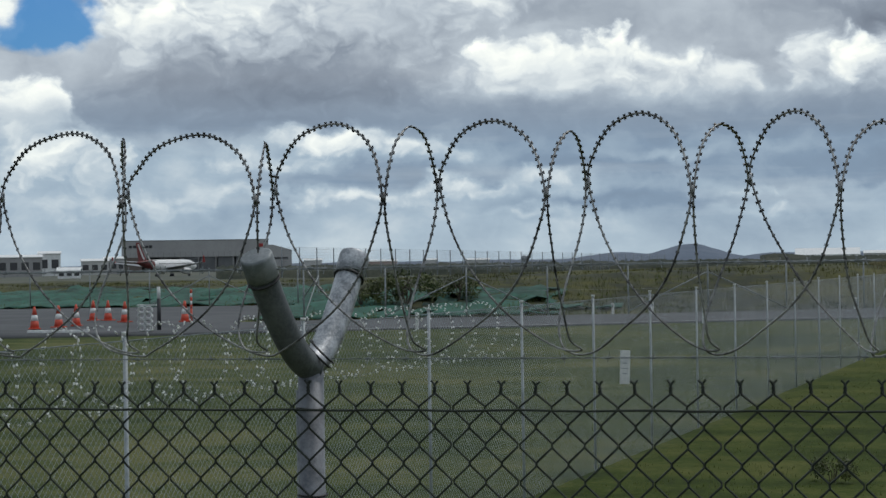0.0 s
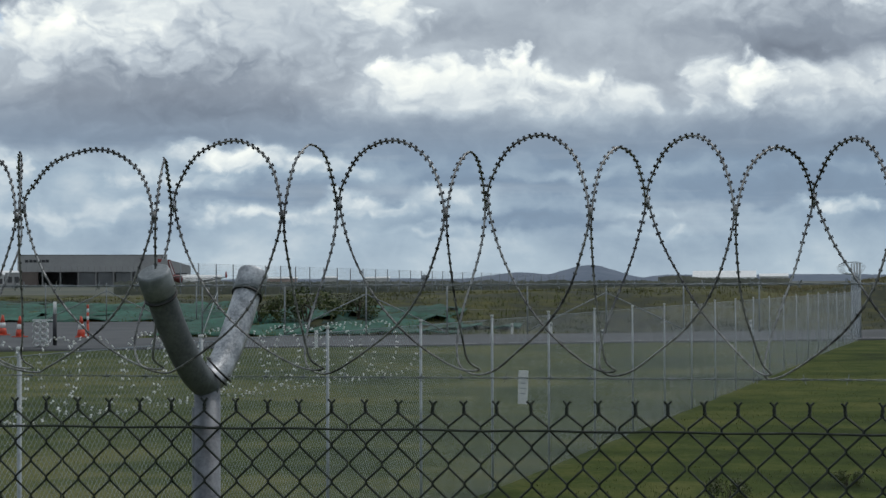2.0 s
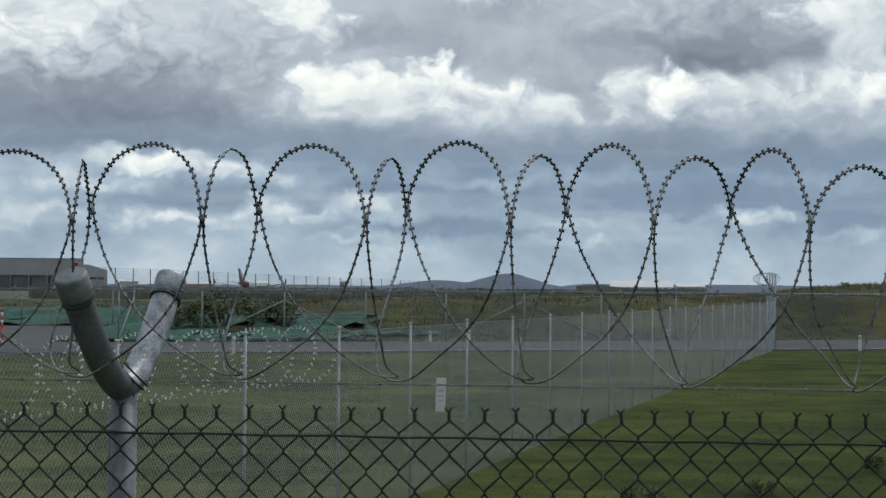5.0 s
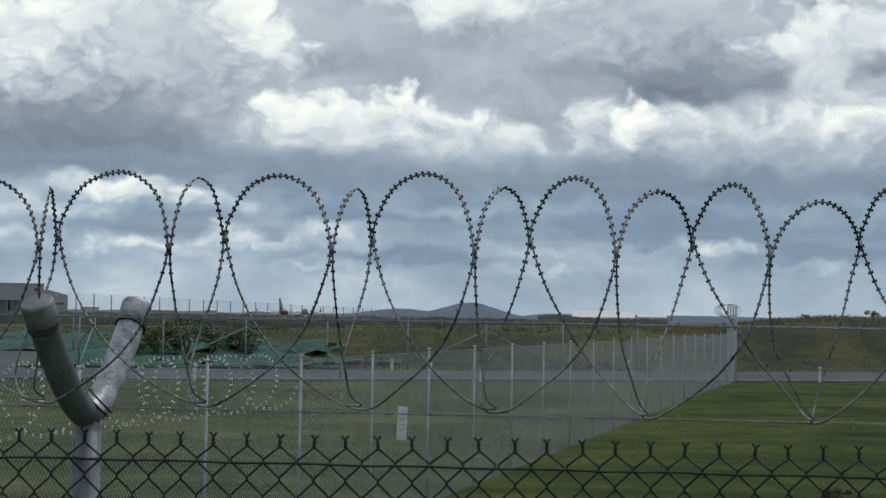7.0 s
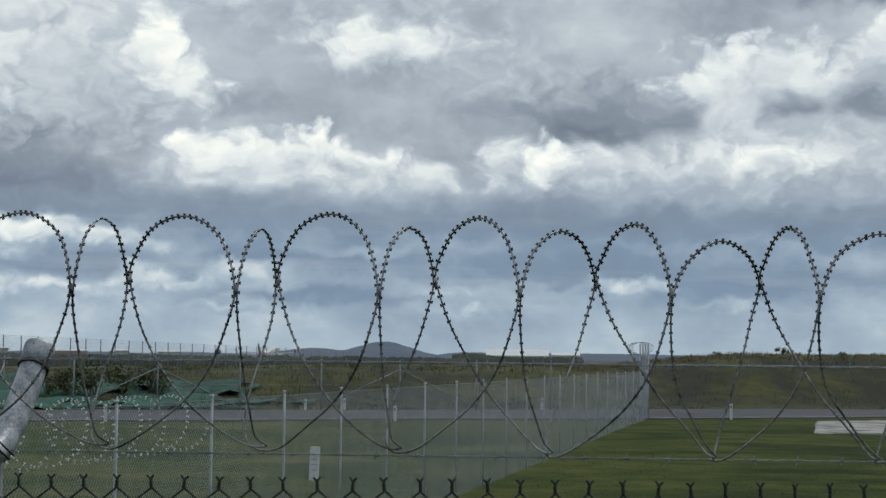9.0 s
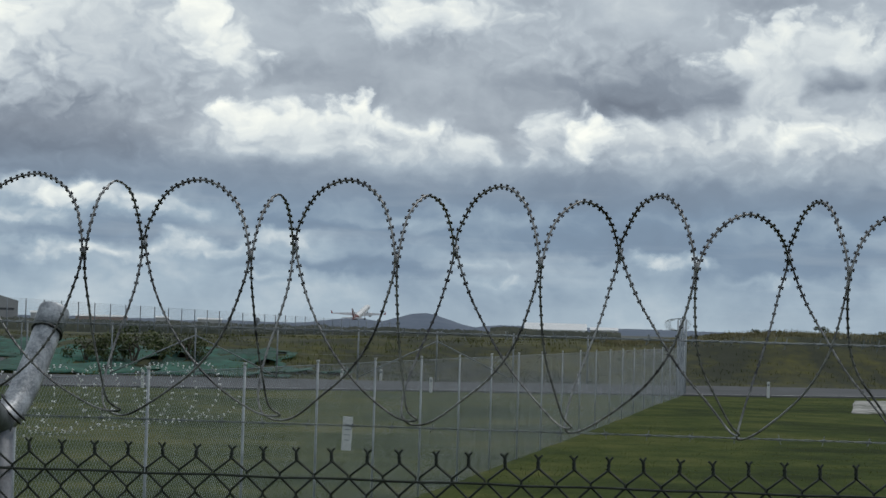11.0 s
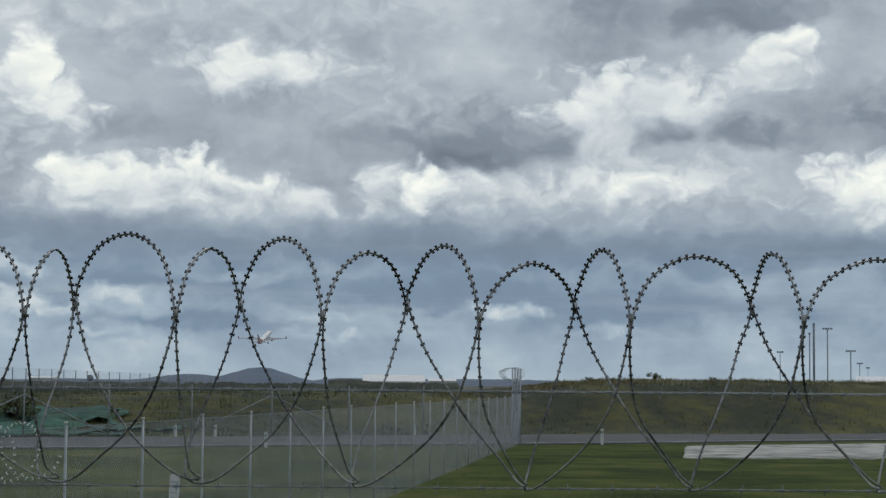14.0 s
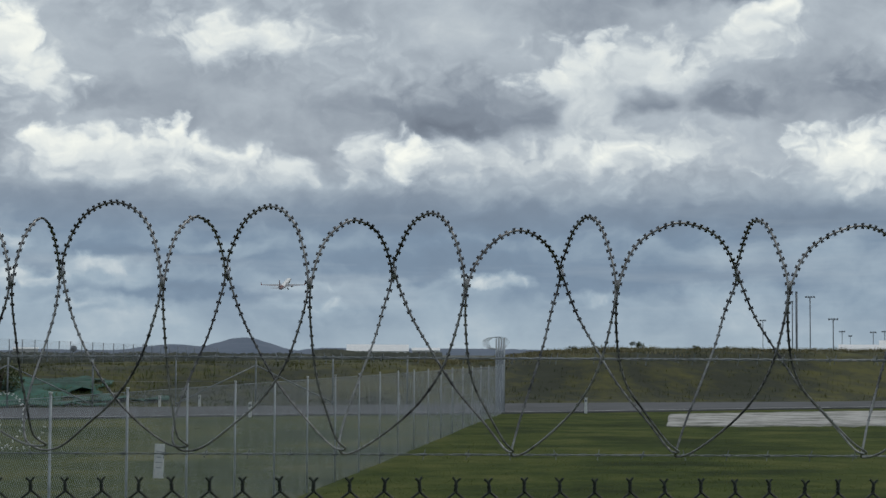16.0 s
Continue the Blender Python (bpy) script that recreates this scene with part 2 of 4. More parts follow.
# post pipe steel, its shade put into the colour
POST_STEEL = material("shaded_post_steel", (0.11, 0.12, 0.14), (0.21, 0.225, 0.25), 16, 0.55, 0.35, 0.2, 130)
MAST_GREY = material("grey_painted_mast", (0.16, 0.18, 0.2), (0.25, 0.27, 0.29), 0.6, 0.6)
ROAD_LINE = material("worn_white_line", (0.16, 0.17, 0.18), (0.42, 0.42, 0.42), 1.2, 0.8, 0, 0, 9)
GRASS_BLADE = material("grass_blade", (0.07, 0.085, 0.03), (0.13, 0.14, 0.055), 0.35, 0.8, 0, 0, 6)
GRASS_GREEN = material("fresh_grass_blade", (0.07, 0.095, 0.018), (0.13, 0.15, 0.04), 0.5, 0.75, 0, 0, 6)
BANK_BLADE = material("bank_grass_blade", (0.028, 0.040, 0.008), (0.130, 0.126, 0.021), 0.24, 0.85, 0, 0, 1.6)
STRAW = material("dry_grass_blade", (0.12, 0.105, 0.05), (0.3, 0.26, 0.14), 0.3, 0.85, 0, 0, 4)
LEAF = material("shrub_leaf", (0.035, 0.052, 0.013), (0.10, 0.115, 0.032), 2.0, 0.6, 0, 0, 12)
BARK = material("shrub_bark", (0.05, 0.04, 0.03), (0.11, 0.09, 0.07), 6, 0.9)
HANGAR_ROOF = material("grey_roof_sheet", (0.22, 0.215, 0.21), (0.27, 0.265, 0.26), 0.08, 0.6)
HANGAR_BROWN = material("brown_hangar_block", (0.11, 0.085, 0.075), (0.15, 0.12, 0.105), 0.1, 0.7)
HANGAR_DOOR = material("grey_hangar_door", (0.10, 0.105, 0.11), (0.145, 0.15, 0.155), 0.1, 0.6)
PALE_WALL = material("pale_wall_paint", (0.45, 0.45, 0.45), (0.58, 0.58, 0.57), 0.1, 0.7)
ROOF_PINK = material("pinkish_brick_wall", (0.34, 0.25, 0.22), (0.42, 0.32, 0.29), 0.1, 0.8)
# barb steel in two tones: dark as backlit, then near-white as sunlit
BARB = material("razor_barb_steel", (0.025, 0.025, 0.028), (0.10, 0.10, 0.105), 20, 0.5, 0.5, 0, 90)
SUNLIT_BARB = material("sunlit_barb_steel", (0.78, 0.78, 0.77), (0.9, 0.9, 0.89), 20, 0.4, 0.1, 0, 90)
TIE = material("dark_tie_wire", (0.015, 0.015, 0.017), (0.05, 0.05, 0.05), 40, 0.5, 0.5)
def field_material():
    """Mown field inside the perimeter fence, greener verge outside it, in broad and fine patches."""
    m = bpy.data.materials.new("field_grass_ground")
    m.use_nodes = True
    nt = m.node_tree
    bsdf = nt.nodes["Principled BSDF"]
    place = nt.nodes.new("ShaderNodeTexCoord").outputs["Object"]
    swath = node(nt, "ShaderNodeMapping", [("Vector", place), ("Scale", (0.35, 0.75, 1)), ("Rotation", (0, 0, 0.3))]).outputs[0]
    a, b, c = noise_fac(nt, swath, 0.9, 5.0, 0.6), noise_fac(nt, place, 1.1, 5.0, 0.65), noise_fac(nt, place, 14.0, 4.0, 0.7)
    mix = calc(nt, "MULTIPLY_ADD", calc(nt, "SUBTRACT", b, 0.5), 0.7, a)
    mix = calc(nt, "MULTIPLY_ADD", calc(nt, "SUBTRACT", c, 0.5), 0.6, mix)
    broad = noise_fac(nt, place, 0.22, 3.0, 0.6)
    mix = calc(nt, "MULTIPLY_ADD", calc(nt, "SUBTRACT", broad, 0.5), 0.9, mix)
    inner = ramp(nt, mix, [(0.3, (0.030, 0.046, 0.013)), (0.5, (0.056, 0.074, 0.023)), (0.72, (0.115, 0.118, 0.045))])
    outer = ramp(nt, mix, [(0.28, (0.020, 0.031, 0.006)), (0.5, (0.045, 0.064, 0.011)), (0.74, (0.092, 0.098, 0.026))])
    xyz = node(nt, "ShaderNodeSeparateXYZ", [(0, place)])
    edge = calc(nt, "MULTIPLY_ADD", xyz.outputs[1], -0.156, xyz.outputs[0])
    edge = calc(nt, "MULTIPLY_ADD", calc(nt, "SUBTRACT", b, 0.5), 0.8, edge)
    side = node(nt, "ShaderNodeMapRange", [(0, edge), (1, -3.95), (2, -3.6), (3, 0.0), (4, 1.0)]).outputs[0]
    nt.links.new(blend(nt, side, inner, outer), bsdf.inputs["Base Color"])
    bsdf.inputs["Roughness"].default_value = 0.95
    bsdf.inputs["Specular IOR Level"].default_value = 0.1
    bump = node(nt, "ShaderNodeBump", [("Strength", 0.5), ("Distance", 0.03), ("Height", c)])
    nt.links.new(bump.outputs[0], bsdf.inputs["Normal"])
    return m


GRASS_IN = field_material()
ASPHALT = material("asphalt", (0.040, 0.044, 0.048), (0.074, 0.078, 0.084), 0.4, 0.85, 0, 0.2, 9)
SCRUB = material("bank_grass", (0.014, 0.019, 0.004), (0.078, 0.076, 0.013), 0.24, 0.95, 0, 0.8, 1.6, stops=(0.4, 0.66))
CONCRETE = material("pale_gravel_concrete", (0.10, 0.105, 0.085), (0.42, 0.41, 0.385), 0.9, 0.9, 0, 0.4, 3.5, stops=(0.3, 0.62))
MESH_GREEN = material("green_netting", (0.010, 0.045, 0.032), (0.030, 0.125, 0.088), 0.5, 0.85, 0, 0.3, 4)
# blue distance haze is mixed straight into the woodland colour
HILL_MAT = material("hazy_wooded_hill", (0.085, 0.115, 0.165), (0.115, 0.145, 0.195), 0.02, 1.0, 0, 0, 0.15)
FAR_LAND = material("far_flat_land", (0.05, 0.06, 0.05), (0.10, 0.105, 0.075), 0.01, 1.0, 0, 0, 0.1)
TREE_LINE = material("far_scrub", (0.02, 0.028, 0.02), (0.055, 0.06, 0.042), 0.15, 1.0, 0, 0, 1.2)
WHITE_PAINT = material("white_paint", (0.66, 0.67, 0.67), (0.82, 0.82, 0.81), 0.6, 0.4, 0, 0, 8)
HANGAR_WALL = material("grey_beige_cladding", (0.31, 0.305, 0.305), (0.37, 0.365, 0.36), 0.05, 0.7, 0, 0, 0.9)
HANGAR_DARK = material("dark_hangar_opening", (0.05, 0.05, 0.055), (0.08, 0.08, 0.085), 0.1, 0.7, 0, 0, 1)
RED = material("red_paint", (0.26, 0.025, 0.022), (0.36, 0.035, 0.03), 1, 0.5, 0, 0, 8)
DARK_RED = material("dark_red_paint", (0.10, 0.016, 0.016), (0.15, 0.022, 0.020), 1, 0.5, 0, 0, 8)
ORANGE = material("orange_cone_plastic", (0.50, 0.06, 0.032), (0.62, 0.09, 0.045), 3, 0.5, 0, 0, 20)
DARK = material("dark_sign_paint", (0.02, 0.02, 0.024), (0.04, 0.04, 0.045), 3, 0.6)
PLATE = material("white_sign_plate", (0.58, 0.59, 0.59), (0.76, 0.76, 0.75), 6, 0.5, 0, 0, 30)
STEEL_GREY = material("grey_aircraft_metal", (0.22, 0.23, 0.25), (0.36, 0.37, 0.39), 0.5, 0.45, 0.3)


# ---- mesh helpers ----
def part(name, bm, mat, parent=None, label=""):
    me = bpy.data.meshes.new(name)
    bm.to_mesh(me)
    bm.free()
    me.materials.append(mat)
    ob = new(name, me)
    if parent:
        ob.parent = parent
    if label:
        tagged(ob, label)
    return ob


def raw(name, verts, faces, mat, parent=None, smooth=False):
    me = bpy.data.meshes.new(name)
    me.from_pydata([tuple(v) for v in verts], [], faces)
    me.materials.append(mat)
    if smooth:
        me.polygons.foreach_set("use_smooth", [True] * len(me.polygons))
    ob = new(name, me)
    if parent:
        ob.parent = parent
    return ob


def thing(name, place=(0, 0, 0), turn=0.0, **tags):
    ob = new(name)
    ob.matrix_basis = pose(*place, 0, 0, turn)
    return tagged(ob, **tags)


def sweep(points, radius, sides=6, verts=None, faces=None, closed_ends=True, taper=None):
    """A tube along a polyline, appended to verts and faces."""
    verts, faces = ([] if verts is None else verts), ([] if faces is None else faces)
    pts = [Vector(p) for p in points]
    base, side = len(verts), None
    for i, p in enumerate(pts):
        d = (pts[min(i + 1, len(pts) - 1)] - pts[max(i - 1, 0)]).normalized()
        if side is None:
            side = d.cross(Vector((0, 0, 1)))
            if side.length < 0.1:
                side = d.cross(Vector((1, 0, 0)))
        side = (side - d * side.dot(d)).normalized()
        up_ = d.cross(side)
        r = radius if taper is None else radius * taper[i]
        for k in range(sides):
            a = 2 * math.pi * k / sides
            verts.append(p + r * (math.cos(a) * side + math.sin(a) * up_))
    for i in range(len(pts) - 1):
        for k in range(sides):
            a, b = base + i * sides + k, base + i * sides + (k + 1) % sides
            faces.append((a, b, b + sides, a + sides))
    if closed_ends:
        faces.append(tuple(base + k for k in reversed(range(sides))))
        last = base + (len(pts) - 1) * sides
        faces.append(tuple(last + k for k in range(sides)))
    return verts, faces


def tube(name, points, radius, mat, parent=None, sides=10):
    v, f = sweep(points, radius, sides)
    return raw(name, v, f, mat, parent, smooth=True)


def box_into(bm, x0, x1, y0, y1, z0, z1):
    vs = [bm.verts.new((x, y, z)) for z in (z0, z1) for y in (y0, y1) for x in (x0, x1)]
    for f in ((0, 2, 3, 1), (4, 5, 7, 6), (0, 1, 5, 4), (2, 6, 7, 3), (0, 4, 6, 2), (1, 3, 7, 5)):
        bm.faces.new([vs[i] for i in f])


def box(name, x0, x1, y0, y1, z0, z1, mat, parent=None, bevel=0.0):
    bm = bmesh.new()
    box_into(bm, x0, x1, y0, y1, z0, z1)
    if bevel:
        bmesh.ops.bevel(bm, geom=bm.edges[:], offset=bevel, segments=2, affect="EDGES", profile=0.5)
    return part(name, bm, mat, parent)


def spline(points, steps):
    """Points along a smooth curve through the given ones."""
    pts, out = [Vector(p) for p in points], []
    for i in range(len(pts) - 1):
        p0, p1, p2, p3 = pts[max(i - 1, 0)], pts[i], pts[i + 1], pts[min(i + 2, len(pts) - 1)]
        for s in range(steps):
            t = s / steps
            out.append(0.5 * (2 * p1 + (p2 - p0) * t + (2 * p0 - 5 * p1 + 4 * p2 - p3) * t * t + (3 * p1 - p0 - 3 * p2 + p3) * t ** 3))
    return out + [pts[-1]]


# ---- ground, road, bank ----
EYE = Vector((0.84, -3.63, 2.86))


def ground_z(y):
    return 0.652 + 0.006 * max(min(y, 60.0), -40.0)


def road_near(x):
    return 51.0 + 0.42 * x if x > -14 else 45.1 + 0.30 * (x + 14)


def road_far(x):
    if x < -19:
        return 62.0 + 0.25 * (x + 19) + min(12.0, (-19 - x) * 2.4)
    return 58.6 + 0.40 * x if x > -10 else 54.6 + 0.30 * (x + 10)


def smooth(a, b, v):
    v = min(1.0, max(0.0, (v - a) / (b - a)))
    return v * v * (3 - 2 * v)


def bank_z(x, y):
    """The ground's height: a nearly level field, a rough bank behind the road, the airfield beyond."""
    base = ground_z(y)
    s = y - road_far(x) - 1.2
    if s <= 0:
        return base + 0.03 * noise.noise((x * 0.12, y * 0.12, 0.0))
    crest = 0.88 + 0.36 * smooth(-26, -12, x) + 0.12 * smooth(-12, -2, x) + 0.62 * smooth(3, 11, x)
    rise = smooth(0, 13 - 3.5 * smooth(2, 9, x), s)
    fall = 1 - 0.8 * smooth(40, 95, s)
    base -= 1.5 * smooth(70, 210, s)
    rough = 0.16 * noise.noise((x * 0.35, y * 0.35, 0.3)) + 0.07 * noise.noise((x * 1.3, y * 1.3, 1.3))
    return base + rise * fall * (crest + rough * (1 - smooth(50, 80, s)))


def ground_sheet():
    xs = sorted({*range(-3200, -200, 500), *range(-200, -60, 10), *[-60 + 0.9 * i for i in range(123)], *range(52, 200, 10), *range(200, 3201, 500)})
    ys = sorted({*range(-400, -40, 60), *range(-40, 36, 4), *[38 + 0.75 * i for i in range(85)], *range(103, 190, 7), *range(200, 400, 40), *range(400, 4300, 300)})
    verts = [(x, y, bank_z(x, y)) for y in ys for x in xs]
    n = len(xs)
    faces = [(j * n + i, j * n + i + 1, (j + 1) * n + i + 1, (j + 1) * n + i) for j in range(len(ys) - 1) for i in range(n - 1)]
    ob = raw("ground", verts, faces, GRASS_IN, smooth=True)
    for m in (SCRUB, FAR_LAND):
        ob.data.materials.append(m)
    for p in ob.data.polygons:
        c = p.center
        s = c.y - road_far(c.x)
        if s > 45:
            p.material_index = 2
        elif s > 0.8:
            p.material_index = 1
    return tagged(ob, "mown grass field with a rough grassy bank", "ground", kind="structure")


ground_sheet()


def ribbon(name, x0, x1, step, near, far, lift, mat, label, cat):
    verts, faces = [], []
    n = int((x1 - x0) / step)
    rows = 8
    for i in range(n + 1):
        x = x0 + (x1 - x0) * i / n
        for k in range(rows + 1):
            y = near(x) + (far(x) - near(x)) * k / rows
            verts.append((x, y, ground_z(y) + 0.03 * noise.noise((x * 0.12, y * 0.12, 0.0)) + lift))
    w = rows + 1
    for i in range(n):
        for k in range(rows):
            a = i * w + k
            faces.append((a, a + w, a + w + 1, a + 1))
    ob = raw(name, verts, faces, mat, smooth=True)
    sol = ob.modifiers.new("thickness", "SOLIDIFY")
    sol.thickness, sol.offset = 0.15, -1
    return tagged(ob, label, cat, kind="structure")


ribbon("road", -60, 60, 0.5, road_near, road_far, 0.04, ASPHALT, "grey asphalt perimeter road crossing the grass", "road")
ribbon("road_marking", -14, 60, 0.6, lambda x: road_near(x) + 0.35, lambda x: road_near(x) + 0.5, 0.046, ROAD_LINE, "worn white edge line on the asphalt road", "road line")


def slab_near(x):
    return 44.3 + 0.09 * (x - 8.5) + 0.8 * noise.noise((x * 1.6, 1, 1)) + 0.6 * noise.noise((x * 4.3, 4, 1))


def slab_far(x):
    return max(slab_near(x) + 0.1, min(road_near(x) - 2.2, 44.6 + 6.0 * (x - 8.4)) + 0.35 * noise.noise((x * 2, 7, 2)))


ribbon("gravel_apron", 8.4, 40, 0.2, slab_near, slab_far, 0.02, CONCRETE, "pale gravel and concrete apron beside the road", "gravel")


# ---- grass ----
def tufts(name, count, area, tall, wide, blades, mat, label, keep=None):
    verts, faces = [], []
    made = 0
    while made < count:
        x, y = random.uniform(area[0], area[1]), random.uniform(area[2], area[3])
        patch = noise.noise((x * 0.25, y * 0.25, 7.0)) * 0.5 + 0.5
        made += 1
        if (keep and not keep(x, y)) or random.random() > 0.25 + patch:
            continue
        z = bank_z(x, y)
        for _ in range(blades):
            a = random.uniform(0, 6.28)
            h = tall * random.uniform(0.45, 1.0) * (0.5 + 0.8 * patch)
            lean = random.uniform(0.1, 0.6) * h
            bx, by = x + random.uniform(-wide, wide), y + random.uniform(-wide, wide)
            w = h * 0.055 + 0.006
            ca, sa = math.cos(a), math.sin(a)
            i = len(verts)
            verts += [(bx - w * sa, by + w * ca, z - 0.02), (bx + w * sa, by - w * ca, z - 0.02), (bx + lean * ca, by + lean * sa, z + h)]
            faces.append((i, i + 1, i + 2))
    return tagged(raw(name, verts, faces, mat), label, "grass", kind="stuff")


def off_road(x, y):
    return not (road_near(x) - 0.2 < y < road_far(x) + 0.3) and not (x > 8.4 and slab_near(x) + 0.4 < y < slab_far(x))


tufts("field_grass", 7000, (-14, 16, 8, 56), 0.035, 0.10, 4, GRASS_BLADE, "short green mown grass of the field", off_road)
tufts("verge_grass", 7000, (-4, 12, 8, 36), 0.035, 0.09, 5, GRASS_GREEN, "fresh green grass outside the perimeter fence", lambda x, y: x > -3.8 + 0.156 * y + 0.3)
tufts("bank_grass", 17000, (-46, 34, 46, 92), 0.17, 0.25, 5, BANK_BLADE, "long olive and straw grass on the bank", lambda x, y: 1.0 < y - road_far(x) < 26)
tufts("slope_grass", 4500, (-44, -4, 44, 72), 0.20, 0.25, 6, GRASS_GREEN, "green grass growing through the torn netting", lambda x, y: 1.0 < y - road_far(x) < 11)
tufts("crest_grass", 16000, (2, 40, 66, 100), 0.22, 0.25, 5, STRAW, "dry straw-coloured grass along the bank crest", lambda x, y: 9 < y - road_far(x) < 26)


def bush(place, size, seed):
    """A low shrub: short stems and a crown of many small leaves."""
    rnd = random.Random(seed)
    b = thing("bush", place, label="dark green shrub on the grassy bank", category="bush", group="bank shrubs")
    sv, sf = [], []
    for _ in range(5):
        sweep([(0, 0, -0.1), (rnd.uniform(-0.2, 0.2) * size, rnd.uniform(-0.2, 0.2) * size, 0.45 * size), (rnd.uniform(-0.5, 0.5) * size, rnd.uniform(-0.4, 0.4) * size, 0.8 * size)], 0.03 * size, 5, sv, sf, taper=[1, 0.7, 0.3])
    raw("stem", sv, sf, BARK, b)
    verts, faces = [], []
    clumps = [(rnd.uniform(-0.8, 0.8), rnd.uniform(-0.5, 0.5), rnd.uniform(0.25, 0.85), rnd.uniform(0.2, 0.4)) for _ in range(9)]
    for cx, cy, cz, r in clumps:
        for _ in range(110):
            d = Vector((rnd.gauss(0, 1), rnd.gauss(0, 1), rnd.gauss(0, 0.8))).normalized() * r * rnd.uniform(0.5, 1.1)
            p = (Vector((cx, cy, cz)) + d) * size
            u = Vector((rnd.gauss(0, 1), rnd.gauss(0, 1), rnd.gauss(0, 1))).normalized() * 0.06 * size
            v = u.cross(d).normalized() * 0.035 * size
            i = len(verts)
            verts += [p - u, p + v, p + u, p - v]
            faces.append((i, i + 1, i + 2, i + 3))
    raw("crown", verts, faces, LEAF, b)
    return b


for i, (x, s, size) in enumerate(((-14.6, 5.5, 1.2), (-13.0, 6.5, 1.0), (-16.3, 6.0, 0.9), (12.9, 19, 0.42), (9.4, 17, 0.26), (10.6, 18, 0.24), (16.0, 19, 0.3), (19.2, 20, 0.32), (21.5, 20, 0.28), (17.4, 18, 0.22))):
    y = road_far(x) + s
    bush((x, y, bank_z(x, y)), size, 40 + i)


for i, (x, y, size) in enumerate(((0.7, 13.4, 0.22), (3.4, 17.5, 0.2), (1.9, 15.0, 0.16))):
    weed = bush((x, y, bank_z(x, y)), size, 70 + i)
    tagged(weed, "low dark green weed clump in the verge grass", "weed", "verge weeds")


def netting_sheet():
    """Green erosion netting laid over the low bank, torn and wrinkled."""
    verts, faces, keep = [], [], {}
    nx, ny = 146, 16
    for i in range(nx):
        for j in range(ny):
            x = -58 + i * 0.36
            y = road_far(x) + 1.5 + j * 0.62
            wr = 0.20 * noise.noise((x * 0.9, y * 0.9, 2)) + 0.09 * noise.noise((x * 2.6, y * 2.6, 2)) - 0.06
            keep[i, j] = len(verts)
            verts.append((x, y, bank_z(x, y) + 0.14 + wr))
    for i in range(nx - 1):
        for j in range(ny - 1):
            x, y = verts[keep[i, j]][:2]
            gone = smooth(-17, -1, x) * 0.75 + 0.75 * (noise.noise((x * 0.4, y * 0.4, 9)) * 0.5 + 0.5) * smooth(-28, -12, x)
            torn = noise.noise((x * 1.15, y * 1.15, 4)) + 0.5 * noise.noise((x * 2.9, y * 2.9, 4))
            if gone < 0.72 and torn < 0.7 - 0.55 * smooth(-22, -6, x) and not (x > -22 and j > 11):
                faces.append((keep[i, j], keep[i + 1, j], keep[i + 1, j + 1], keep[i, j + 1]))
    ob = raw("green_netting", verts, faces, MESH_GREEN, smooth=True)
    ob.modifiers.new("thickness", "SOLIDIFY").thickness = 0.02
    return tagged(ob, "green erosion netting spread over the low bank", "netting")


netting_sheet()


# ---- far land ----
def polar(az, dist, el=None):
    """A place seen at that azimuth (degrees east of the fence's normal) and distance; el: degrees up."""
    a = radians(az)
    return Vector((EYE.x + dist * math.sin(a), EYE.y + dist * math.cos(a), EYE.z + dist * math.tan(radians(el)) if el is not None else 0.0))


def ridge(name, a0, a1, dist, top, mat, label, steps, depth, cat):
    """Land on the horizon between two azimuths; top(az): its crest in degrees up."""
    verts, faces = [], []
    for i in range(steps + 1):
        az = a0 + (a1 - a0) * i / steps
        for off, share in ((-depth, None), (-0.5 * depth, 0.55), (0, 1.0), (depth, None)):
            p = polar(az, dist + off)
            crest = polar(az, dist, top(az)).z
            base = -0.5
            verts.append((p.x, p.y, base - 1 if share is None else base + (crest - base) * share))
    for i in range(steps):
        for k in range(3):
            a = i * 4 + k
            faces.append((a, a + 4, a + 5, a + 1))
    return tagged(raw(name, verts, faces, mat, smooth=True), label, cat, kind="structure")


def hill_top(az):
    u = az + 4.75
    peak = 0.47 * math.exp(-abs(u / (1.35 if u < 0 else 1.15)) ** 1.9)
    side = 0.22 * math.exp(-((az + 7.0) / 1.3) ** 2) + 0.13 * smooth(-3.6, -2.2, az) * (1 - 0.6 * smooth(2, 9, az)) + 0.02
    return max(peak, side) + 0.015 * noise.noise((az * 3, 0, 0)) + 0.012 * noise.noise((az * 13, 3, 0))


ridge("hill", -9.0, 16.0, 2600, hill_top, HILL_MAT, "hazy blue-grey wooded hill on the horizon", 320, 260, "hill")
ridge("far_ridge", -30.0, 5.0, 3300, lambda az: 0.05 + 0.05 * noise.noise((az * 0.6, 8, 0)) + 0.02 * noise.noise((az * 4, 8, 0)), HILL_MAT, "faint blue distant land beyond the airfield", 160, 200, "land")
ridge("scrub_line", -20.0, -2.0, 330, lambda az: -0.03 + 0.05 * noise.noise((az * 1.3, 0, 5)) + 0.05 * noise.noise((az * 7, 0, 5)) + 0.03 * noise.noise((az * 19, 1, 5)), TREE_LINE, "dark line of scrub across the airfield", 420, 6, "scrub")
ridge("low_scrub", -2.6, 1.6, 420, lambda az: 0.02 + 0.1 * math.exp(-((az + 2.0) / 0.7) ** 2) + 0.03 * noise.noise((az * 9, 0, 6)), TREE_LINE, "dark scrub mound before the far hill", 160, 6, "scrub")


